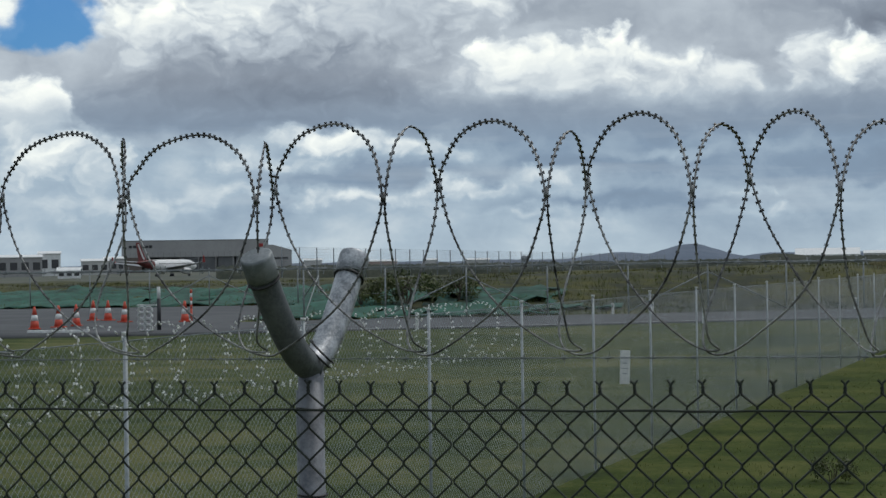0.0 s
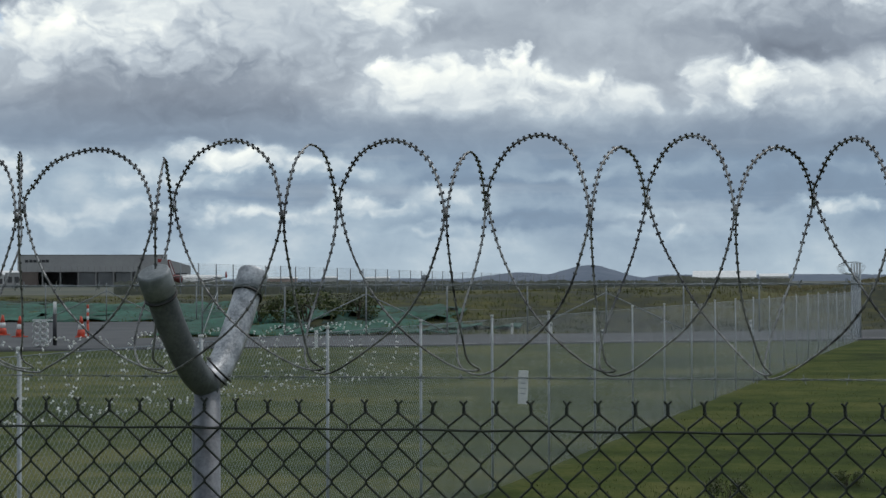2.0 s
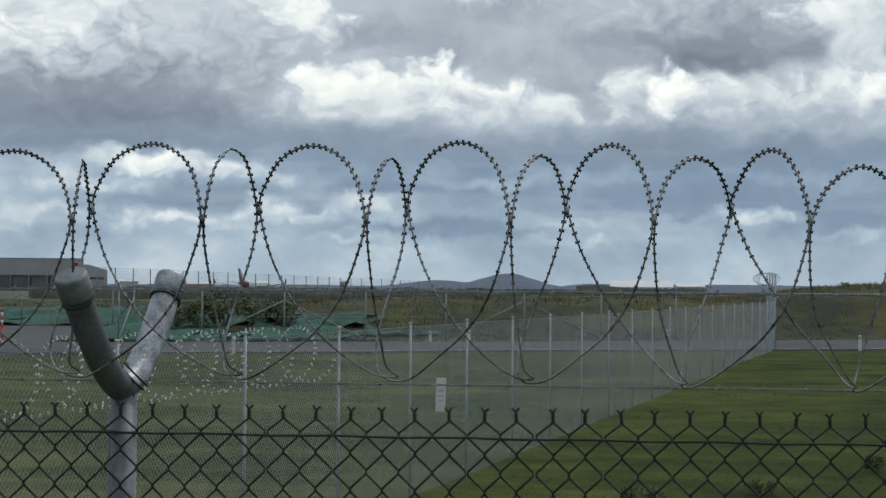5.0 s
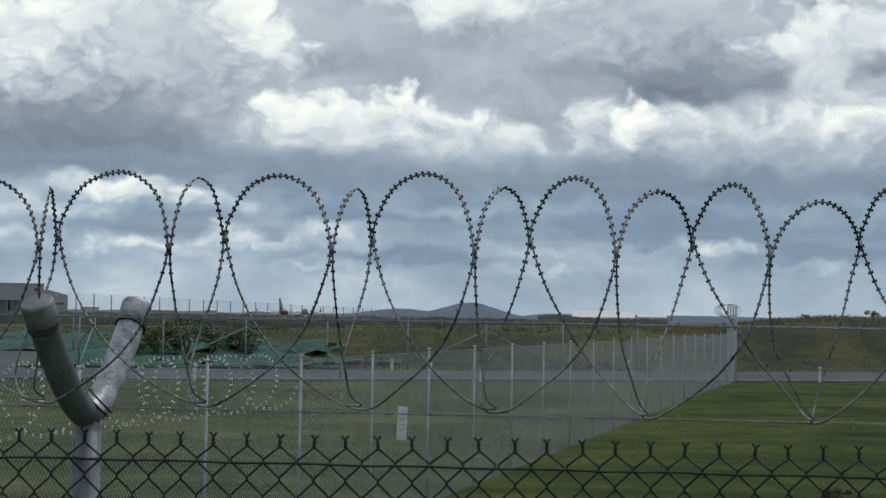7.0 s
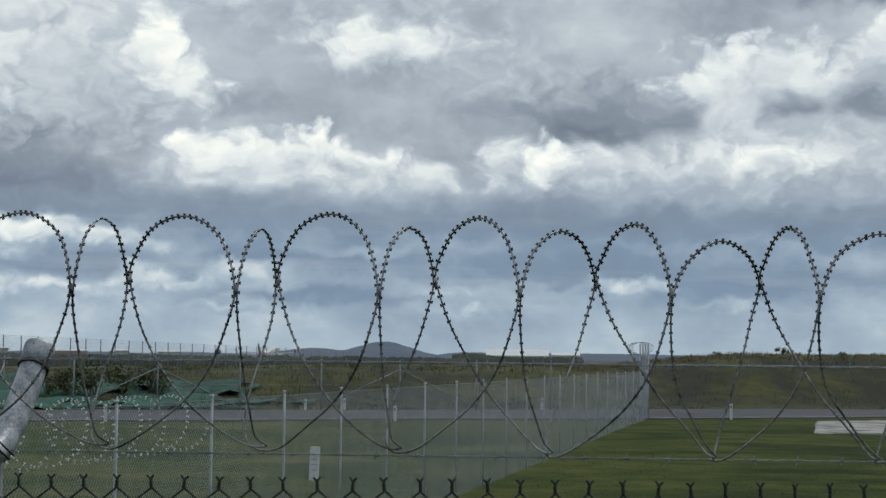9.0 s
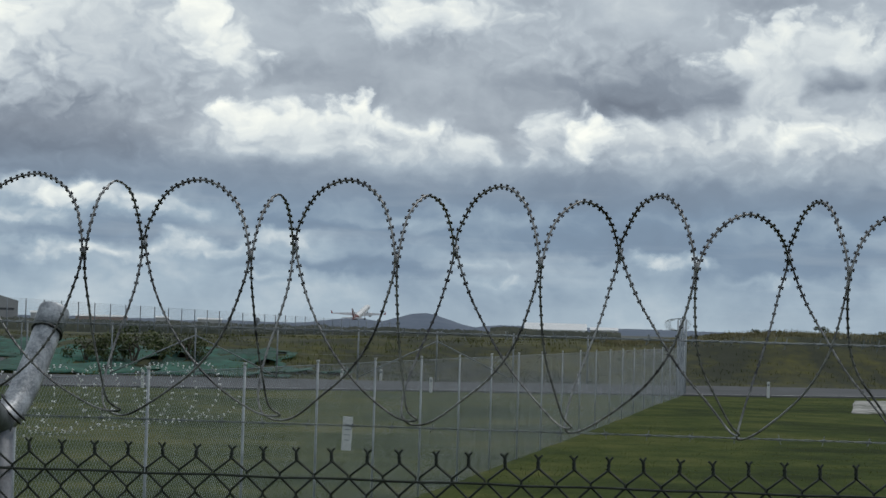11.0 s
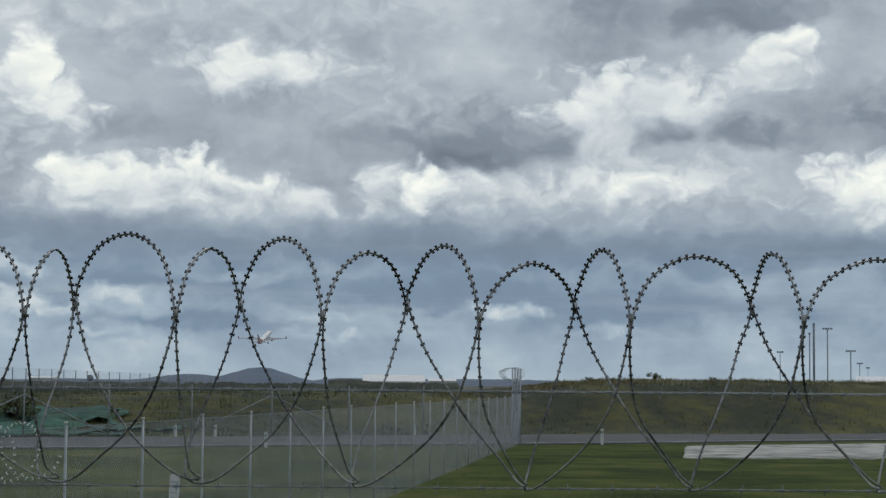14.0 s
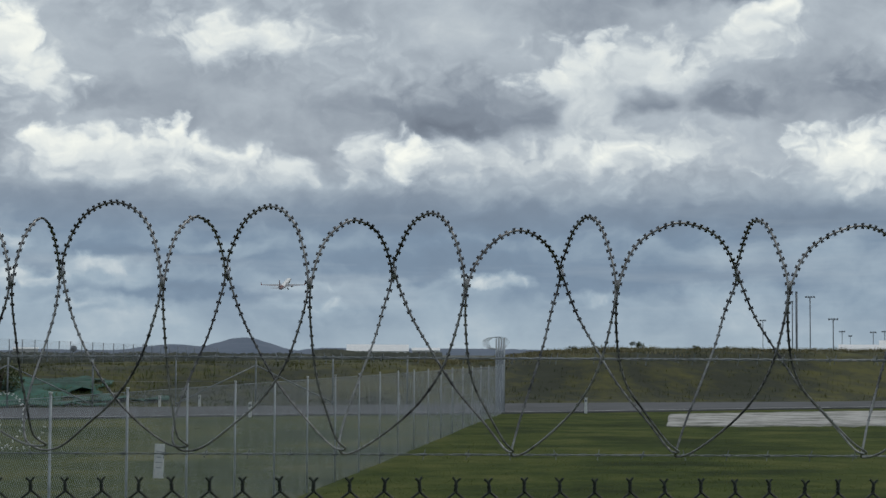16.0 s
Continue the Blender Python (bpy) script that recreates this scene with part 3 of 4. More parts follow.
def facing(name, az, dist, **tags):
    """An empty at a far place, its x axis across the view."""
    p = polar(az, dist)
    return thing(name, (p.x, p.y, bank_z(p.x, p.y)), -az, **tags)


# ---- hangar and far buildings ----
def hangar():
    h = facing("hangar", -20.5, 1000, label="wide grey aircraft hangar with dark open doorway", category="hangar")
    w0, w1, top = -43, 38, 17.4
    box("fascia", w0, w1, -0.6, 0, 8.4, top, HANGAR_WALL, h)
    box("roof", w0 - 0.3, w1 + 0.3, -0.8, 60, top, top + 0.5, HANGAR_ROOF, h)
    box("side_wall", w0, w0 + 1, 0, 60, 0, top, HANGAR_WALL, h)
    box("back_wall", w0, w1, 59, 60, 0, top, HANGAR_WALL, h)
    box("corner_block", w0 - 0.1, w0 + 11, -0.5, 10, 0, 8.4, HANGAR_BROWN, h)
    for i in range(7):
        x = w0 + 13 + i * 9.6
        box("column", x, x + 0.7, -0.5, 0.3, 0, 8.4, HANGAR_ROOF, h)
    for x in (w0 + 33, w0 + 43, w0 + 53, w0 + 63):
        box("door_panel", x, x + 9.3, 0.5, 1.0, 0, 8.4, HANGAR_DOOR, h)
    # lower annex with a sloping roof
    bm = bmesh.new()
    vs = [bm.verts.new(p) for p in ((w1, -0.5, 0), (w1 + 13, -0.5, 0), (w1 + 13, -0.5, 11.6), (w1 + 2.5, -0.5, 14.6), (w1, -0.5, 14.6))]
    front = bm.faces.new(vs)
    ext = bmesh.ops.extrude_face_region(bm, geom=[front])
    bmesh.ops.translate(bm, verts=[v for v in ext["geom"] if isinstance(v, bmesh.types.BMVert)], vec=(0, 58, 0))
    annex = part("annex", bm, HANGAR_WALL, h)
    box("window_band", w1 + 3, w1 + 11, -0.62, -0.5, 6.4, 7.6, HANGAR_DARK, annex)
    # dark painted sign, as plain bars
    for i, x in enumerate((0, 2.3, 4.4, 6.6, 8.9, 11.0)):
        box("sign_bar", w0 + 4 + x, w0 + 5.8 + x, -0.75, -0.6, 13.6, 15.0 + 0.15 * (i % 2), DARK, h)
    box("sign_bar", w1 - 5.2, w1 - 3.0, -0.75, -0.6, 13.6, 15.4, RED, h)
    for i in range(26):
        box("cladding_rib", w0 + 1.5 + i * 3.05, w0 + 1.75 + i * 3.05, -0.66, -0.6, 8.5, 11.3, HANGAR_ROOF, h)


hangar()


def low_building(az, dist, width, high, deep, mat, label, windows=0, roof=1.0):
    b = facing("airport_building", az, dist, label=label, category="building")
    box("wall", -width / 2, width / 2, 0, deep, 0, high, mat, b)
    # low pitched roof, eaves to the airfield
    bm = bmesh.new()
    ends = []
    for x in (-width / 2 - 0.4, width / 2 + 0.4):
        ends.append([bm.verts.new((x, y, z)) for y, z in ((-0.5, high), (-0.5, high + 0.25), (deep / 2, high + 0.25 + roof), (deep + 0.5, high + 0.25), (deep + 0.5, high))])
    bm.faces.new(ends[0])
    bm.faces.new(ends[1][::-1])
    for i in range(5):
        bm.faces.new((ends[0][i], ends[1][i], ends[1][(i + 1) % 5], ends[0][(i + 1) % 5]))
    bmesh.ops.recalc_face_normals(bm, faces=bm.faces[:])
    part("roof", bm, WHITE_PAINT, b)
    for i in range(windows):
        x = -width / 2 + width * (i + 0.5) / windows
        box("window", x - width / windows * 0.32, x + width / windows * 0.32, -0.1, 0, high * 0.35, high * 0.75, HANGAR_DARK, b)
    return b


low_building(-26.3, 720, 22, 7.6, 20, HANGAR_WALL, "beige low airport building with a white roof", 5)
low_building(-25.2, 760, 9, 9.2, 14, WHITE_PAINT, "white boxy airport service building", 2)
low_building(-23.8, 800, 12, 6.0, 14, PALE_WALL, "pale low airport shed beside the hangar", 3)
low_building(-24.6, 560, 7, 2.2, 5, WHITE_PAINT, "white site cabin at the airfield edge", 3)
low_building(-23.2, 900, 10, 7.4, 14, HANGAR_WALL, "grey low airport shed beside the hangar", 3)
low_building(-16.9, 900, 9, 5.0, 12, PALE_WALL, "pale far airport building", 0)
low_building(-15.0, 1200, 34, 4.4, 14, ROOF_PINK, "long pinkish far airport building", 0)
low_building(-11.6, 1200, 16, 4.4, 12, PALE_WALL, "pale far airport building", 0)
low_building(-13.1, 1250, 9, 4.8, 12, PALE_WALL, "pale far airport building", 0)
low_building(-0.5, 1500, 52, 4.4, 26, WHITE_PAINT, "long white shed on the horizon", 0, 5.5)
low_building(1.05, 1550, 24, 5.0, 18, PALE_WALL, "pale shed beside the long white shed", 6, 2.4)
low_building(14.9, 620, 16, 3.8, 20, WHITE_PAINT, "white roofed building beyond the bank", 0, 2.6)
low_building(16.3, 640, 20, 4.6, 20, WHITE_PAINT, "white roofed building beyond the bank", 0, 3.4)


def light_mast(az, dist, el, thick, heads):
    m = facing("light_mast", az, dist, label="tall grey apron floodlight mast", category="mast", group="apron masts")
    high = dist * math.tan(radians(el)) + 2.0
    tube("pole", [(0, 0, 0), (0, 0, high)], thick, MAST_GREY, m, 8)
    for k in range(heads):
        x = (k - (heads - 1) / 2) * 0.9
        box("floodlight", x - 0.38, x + 0.38, -0.35, 0.2, high - 0.15, high + 0.45, MAST_GREY, m)


for row in ((12.85, 600, 2.05, 0.36, 1), (12.72, 640, 1.75, 0.2, 1), (13.27, 640, 1.9, 0.2, 4), (13.98, 640, 1.2, 0.2, 4), (11.8, 700, 1.15, 0.15, 3), (14.25, 760, 0.8, 0.15, 3), (15.2, 760, 0.78, 0.15, 3), (15.55, 760, 0.8, 0.15, 3), (14.5, 800, 0.66, 0.1, 2)):
    light_mast(*row)


# ---- far fence on the left skyline ----
def skyline_fence():
    f = thing("skyline_fence", label="tall dark post and wire fence on the skyline", category="fence")
    a, b = polar(-17.9, 225), polar(-5.6, 355)
    n = 34
    for i in range(n):
        u = i / (n - 1)
        p = a + (b - a) * u
        top, base = 5.15 + (3.7 - 5.15) * u, 1.4
        tube("post", [(p.x, p.y, base - 1.2), (p.x, p.y, top)], 0.075, MAST_GREY, f, 6)
    for k in range(15):
        z = 0.2 * k
        pts = [tuple(a + (b - a) * (i / 40) + Vector((0, 0, 5.1 - 1.45 * i / 40 - z))) for i in range(41)]
        tube("strand", pts, 0.016, MAST_GREY, f, 3)


skyline_fence()
disc = facing("round_sign", -10.1, 300, label="round grey airfield sign on a post", category="sign")
tube("post", [(0, 0, 0), (0, 0, 3.2)], 0.06, MAST_GREY, disc, 8)
tube("disc", [(0, -0.1, 3.6), (0, 0.0, 3.6)], 0.55, MAST_GREY, disc, 20)


# ---- post and brace fence behind the road ----
def braced_fence():
    f = thing("braced_fence", label="galvanised post fence with diagonal braces behind the road", category="fence")
    places = []
    for i in range(-9, 6):
        x = -11.6 + i * 2.62
        y = road_far(x) + 0.9
        places.append(Vector((x, y, bank_z(x, y))))
    high = Vector((0, 0, 1.72))
    for k, p in enumerate(places):
        post = tube("post", [p - Vector((0, 0, 0.1)), p + high], 0.028, GALV_DULL, f, 8)
        tube("cap", [p + high, p + high + Vector((0, 0, 0.03))], 0.034, GALV, post, 8)
    for k in range(3, len(places) - 1, 3):
        for side in (-1, 1):
            tube("brace", [places[k] + high * 0.82, places[k + side] + high * 0.06], 0.021, GALV_DULL, f, 8)
    for s in (0.97, 0.5):
        tube("strand", [p + high * s for p in places], 0.004, GALV_DULL, f, 3)


braced_fence()


def stake(x, y, high, wide=0.045):
    s = thing("marker_stake", (x, y, bank_z(x, y)), random.uniform(-20, 20), label="white plastic marker stake beside the road", category="marker post", group="road markers")
    box("shaft", -wide, wide, -0.02, 0.02, -0.1, high, PLATE, s, 0.008)
    box("reflector", -wide * 0.7, wide * 0.7, -0.024, -0.0195, high - 0.14, high - 0.06, GALV_DULL, s)


for row in ((7.2, 57.9 - 4.2, 0.5), (-11.2, 46.2, 0.5), (-3.2, 48.9, 0.45), (-5.6, 57.4, 0.4), (1.2, 60.0, 0.4), (-6.9, 57.0, 0.38)):
    stake(*row)


# ---- road works at the left ----
def cone(x, y, tilt=0.0):
    c = thing("traffic_cone", (x, y, ground_z(y) + 0.04), random.uniform(0, 90), label="orange traffic cone with a white band", category="traffic cone", group="cones on the road")
    box("base", -0.19, 0.19, -0.19, 0.19, 0, 0.035, ORANGE, c, 0.01)
    for nm, z0, z1, r0, r1, m in (("lower_cone", 0.03, 0.26, 0.145, 0.112, ORANGE), ("white_band", 0.26, 0.44, 0.114, 0.085, PLATE), ("tip", 0.44, 0.7, 0.085, 0.03, ORANGE)):
        v, f = sweep([(0, 0, z0), (0, 0, z1)], 1.0, 16, taper=[r0, r1])
        raw(nm, v, f, m, c, smooth=True)
    c.rotation_euler = (radians(tilt), 0, c.rotation_euler.z)


for row in ((-23.8, 47.6), (-23.5, 48.7), (-23.4, 49.8), (-24.8, 54.3), (-24.2, 54.2), (-20.75, 52.6), (-22.9, 52.6)):
    cone(*row)


def delineator(x, y):
    d = thing("delineator_post", (x, y, ground_z(y) + 0.03), label="orange and white striped delineator post", category="bollard")
    for i in range(5):
        tube("band", [(0, 0, 0.42 + 0.13 * i), (0, 0, 0.55 + 0.13 * i)], 0.04, ORANGE if i % 2 == 0 else PLATE, d, 10)
    tube("stem", [(0, 0, 0), (0, 0, 0.42)], 0.04, ORANGE, d, 10)


delineator(-20.9, 53.6)


def ring_stack(x, y):
    """Stacked loops of white wire beside a dark bollard."""
    s = thing("wire_ring_stack", (x, y, ground_z(y) + 0.03), label="stack of white wire coils standing on the asphalt", category="wire coil")
    for col in (-0.11, 0.11):
        for k in range(4):
            z = 0.1 + 0.18 * k
            pts = [(col + 0.11 * math.cos(a * math.pi / 8), 0.05 * math.sin(a * 3), z + 0.085 * math.sin(a * math.pi / 8)) for a in range(17)]
            tube("ring", pts, 0.034, PLATE, s, 6)
    box("crossbar", -0.24, 0.36, -0.03, 0.03, 0.76, 0.8, PLATE, s)
    b = thing("bollard", (x - 0.05, y + 1.2, ground_z(y) + 0.03), label="dark bollard with a pale reflective top", category="bollard")
    tube("shaft", [(0, 0, 0), (0, 0, 0.95)], 0.06, DARK, b, 10)
    tube("sleeve", [(0, 0, 0.95), (0, 0, 1.3)], 0.05, PLATE, b, 10)


ring_stack(-19.3, 45.6)
plank = thing("barrier_plank", (-21.9, 45.2, ground_z(45) + 0.03), 12, label="white barrier plank lying on the asphalt", category="plank")
box("board", -0.9, 0.9, -0.08, 0.08, 0.0, 0.08, PLATE, plank, 0.01)


# ---- near fence ----
PITCH, FENCE_TOP = 0.070, 2.612
FENCE_X0, FENCE_X1 = -47, 44


def near_fence():
    fence = thing("chain_link_fence", label="black coated chain link fence with galvanised post", category="fence")
    drop, r = 0.0385, 0.0025
    apex, row1 = FENCE_TOP - 0.0265, FENCE_TOP - 0.0565
    foot = ground_z(0) + 0.03
    heights = [apex, row1]
    while heights[-1] - drop > foot:
        heights.append(heights[-1] - drop)

    def picket(side):
        pts = []
        for i, z in enumerate(heights):
            x = 0.0 if i % 2 == 0 else side * PITCH / 2
            inward = (0.0012 if i % 2 == 0 else -0.0012) * side
            y = 0.0024 * side * (1 if i % 2 == 0 else -1)
            if i == 0:
                pts.append((x + inward, y, z))
            else:
                pts += [(x + inward, -y * 0.7, z + 0.004), (x + inward, y * 0.7, z - 0.004)]
        v, f = sweep(pts, r, 5)
        me = bpy.data.meshes.new("mesh_wire")
        me.from_pydata([tuple(p) for p in v], [], f)
        me.materials.append(BLACK_PVC)
        me.polygons.foreach_set("use_smooth", [True] * len(me.polygons))
        return me

    tv, tf = [], []
    for sgn in (1, -1):
        twist = [(0.0021 * math.cos(a * 1.25 + sgn * 1.57), 0.0021 * math.sin(a * 1.25 + sgn * 1.57), 0.0185 * a / 6 - 0.001) for a in range(7)]
        twist.append((sgn * 0.0078, 0.001 * sgn, 0.0275))
        sweep(twist, r, 5, tv, tf)
    top_mesh = bpy.data.meshes.new("twisted_top")
    top_mesh.from_pydata([tuple(p) for p in tv], [], tf)
    top_mesh.materials.append(BLACK_PVC)
    meshes = picket(1), picket(-1)
    for j in range(FENCE_X0, FENCE_X1):
        x = j * PITCH + random.uniform(-0.0025, 0.0025)
        for me in meshes:
            w = new("mesh_wire", me)
            w.parent, w.location = fence, (x, 0, random.uniform(-0.001, 0.001))
        k = new("twisted_top", top_mesh)
        k.parent, k.location = fence, (x, 0, apex + random.uniform(-0.001, 0.002))
        k.rotation_euler = (random.uniform(-0.1, 0.1), random.uniform(-0.12, 0.12), random.uniform(-0.5, 0.5))
    x0, x1 = FENCE_X0 * PITCH, FENCE_X1 * PITCH
    for z in (row1 - 0.004, 1.7, foot + 0.1):
        pts = [(x0 + (x1 - x0) * i / 90, -0.005, z + 0.0012 * math.sin(i * 1.7)) for i in range(91)]
        tube("tension_wire", pts, 0.0027, BLACK_PVC, fence, 6)
    for x in (-3.283, -0.283, 2.717):
        cy = 0.038
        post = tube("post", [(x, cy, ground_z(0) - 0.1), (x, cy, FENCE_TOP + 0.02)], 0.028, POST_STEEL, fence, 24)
        tube("seam", [(x - 0.0285, cy - 0.006, ground_z(0)), (x - 0.0285, cy - 0.006, FENCE_TOP - 0.02)], 0.004, GALV_DULL, post, 6)
        for z in (row1 - 0.004, row1 - 0.19):
            tube("tie_wire", [(x + 0.031 * math.cos(a * 0.5), cy + 0.031 * math.sin(a * 0.5) - 0.002, z + 0.0015 * math.sin(a)) for a in range(14)], 0.0026, TIE, post, 6)
        z0 = FENCE_TOP + 0.03
        # light painted by material: shaded tone near, lit tone on the far arm
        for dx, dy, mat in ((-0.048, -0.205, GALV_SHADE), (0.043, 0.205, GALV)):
            tip = Vector((x + dx, cy + dy, 2.872))
            if dy < 0:
                pts = spline([(x + 0.010, cy + 0.012, z0 - 0.008), (x, cy, z0 - 0.002), (x + dx * 0.2, cy + dy * 0.2, z0 + 0.018), (x + dx * 0.45, cy + dy * 0.45, z0 + 0.066), (x + dx * 0.74, cy + dy * 0.74, z0 + 0.142), tip], 6)
            else:
                pts = spline([(x - 0.004, cy - 0.008, z0 - 0.002), (x + dx * 0.2, cy + dy * 0.2, z0 + 0.022), (x + dx * 0.5, cy + dy * 0.5, z0 + 0.08), (x + dx * 0.8, cy + dy * 0.8, z0 + 0.165), tip], 6)
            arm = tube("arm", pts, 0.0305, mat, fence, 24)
            d = (tip - pts[-2]).normalized()
            side = d.cross(Vector((0, 0, 1))).normalized()
            up_ = side.cross(d)
            v, f = sweep([tip - d * 0.042, tip - d * 0.040, tip + d * 0.004, tip + d * 0.009, tip + d * 0.011], 0.0345, 28, taper=[0.93, 1, 1, 0.96, 0.88])
            # cap tones follow the arms' painted light and shade
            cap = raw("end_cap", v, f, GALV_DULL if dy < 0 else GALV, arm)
            for p in cap.data.polygons:
                p.use_smooth = len(p.vertices) == 4
            for off in ((0.048,) if dy < 0 else (0.05,)):
                c = tip - d * off
                tube("tie_wire", [c + 0.0335 * (math.cos(a * 0.5) * side + math.sin(a * 0.5) * up_) + d * 0.003 * math.sin(a * 0.5) for a in range(14)], 0.0028, TIE, arm, 6)
        for off in (0.0, 0.012):
            c, d = Vector((x + 0.012, cy + 0.015, FENCE_TOP + 0.052)), Vector((0.55, 0.15, 0.55)).normalized()
            side = d.cross(Vector((0, 1, 0))).normalized()
            up_ = side.cross(d)
            tube("tie_wire", [c + d * off + 0.036 * (math.cos(a * 0.5) * side + math.sin(a * 0.5) * up_) for a in range(14)], 0.0024, TIE, post, 6)
    return fence


near_fence()


def barbed_line(y, z, seed):
    rnd = random.Random(seed)
    t = thing("barbed_wire", label="thin two-strand barbed wire stretched along the fence", category="barbed wire", group="barbed strands")
    x0, x1 = FENCE_X0 * PITCH, FENCE_X1 * PITCH
    n = 420
    for ph in (0, math.pi):
        pts = [(x0 + (x1 - x0) * i / n, y + 0.0014 * math.cos(i * 1.3 + ph), z + 0.0014 * math.sin(i * 1.3 + ph)) for i in range(n + 1)]
        tube("strand", pts, 0.0010, GALV_DULL, t, 4)
    x = x0 + 0.03
    v, f = [], []
    while x < x1:
        a = rnd.uniform(0, 3)
        for s in (0.0, 1.6):
            d = Vector((0.25, math.cos(a + s), math.sin(a + s))).normalized() * 0.011
            sweep([Vector((x, y, z)) - d, Vector((x, y, z)) + d], 0.0009, 4, v, f)
        sweep([(x - 0.006, y, z), (x + 0.006, y, z)], 0.0028, 6, v, f)
        x += 0.088 + rnd.uniform(-0.006, 0.006)
    tagged(raw("barb", v, f, GALV_DULL, t), kind="stuff")


barbed_line(-0.155, 2.852, 1)
barbed_line(0.225, 2.852, 2)
barbed_line(0.07, 2.656, 3)


# ---- razor coil on the near fence ----
FAR_X = [-1.713, -1.368, -1.023, -0.719, -0.373, -0.004, 0.317, 0.654, 0.995, 1.34, 1.704, 2.049, 2.394]
NEAR_X = [-1.306, -0.961, -0.616, -0.324, -0.057, 0.272, 0.556, 0.833, 1.129, 1.416, 1.745, 2.09, 2.435]
WIDE_X = [-1.49, -1.145, -0.8, -0.512, -0.21, 0.127, 0.434, 0.743, 1.062, 1.377, 1.712, 2.057, 2.402]
WIDE_Z = [3.152, 3.152, 3.152, 3.14, 3.154, 3.149, 3.155, 3.149, 3.138, 3.133, 3.129, 3.129, 3.129]
SLIM_X = [-1.354, -1.009, -0.664, -0.344, -0.029, 0.304, 0.607, 0.919, 1.246, 1.568, 1.932, 2.277, 2.622]
SLIM_Z = [3.133, 3.133, 3.133, 3.117, 3.142, 3.122, 3.127, 3.122, 3.104, 3.121, 3.118, 3.118, 3.118]
LOW_X = [-1.628, -1.283, -0.938, -0.648, -0.361, -0.019, 0.305, 0.581, 0.894, 1.227, 1.552, 1.923, 2.268, 2.613]
COIL_NEAR, COIL_FAR, COIL_MID, LOW_Z = -0.2, 0.09, -0.05, 2.668


def barb_into(verts, faces, c, d, size, spin):
    """One four-pointed steel barb round the wire at c."""
    s = d.cross(Vector((0.3, 1, 0.25))).normalized()
    u = d.cross(s)
    s, u = s * math.cos(spin) + u * math.sin(spin), u * math.cos(spin) - s * math.sin(spin)
    for e in (-1, 1):
        q = len(verts)
        root, tip = s * (e * size * 0.2), s * (e * size * 0.92)
        for m in (-1, 1):
            verts += [c + root + d * (m * size * 0.22) + u * (size * 0.3), c + root + d * (m * size * 0.22) - u * (size * 0.3), c + tip + d * (m * size * 0.62) + u * (size * 0.12), c + tip + d * (m * size * 0.62) - u * (size * 0.12)]
        faces += [(q, q + 2, q + 6, q + 4), (q + 1, q + 5, q + 7, q + 3), (q + 2, q + 3, q + 7, q + 6), (q, q + 1, q + 3, q + 2), (q + 4, q + 6, q + 7, q + 5)]


# how far the slim loop swings back before its low bend
CURL = [0.10, 0.10, 0.10, 0.09, 0.06, 0.035, 0.038, 0.028, 0.012, 0.0, 0.0, 0.0, 0.0, 0.0]


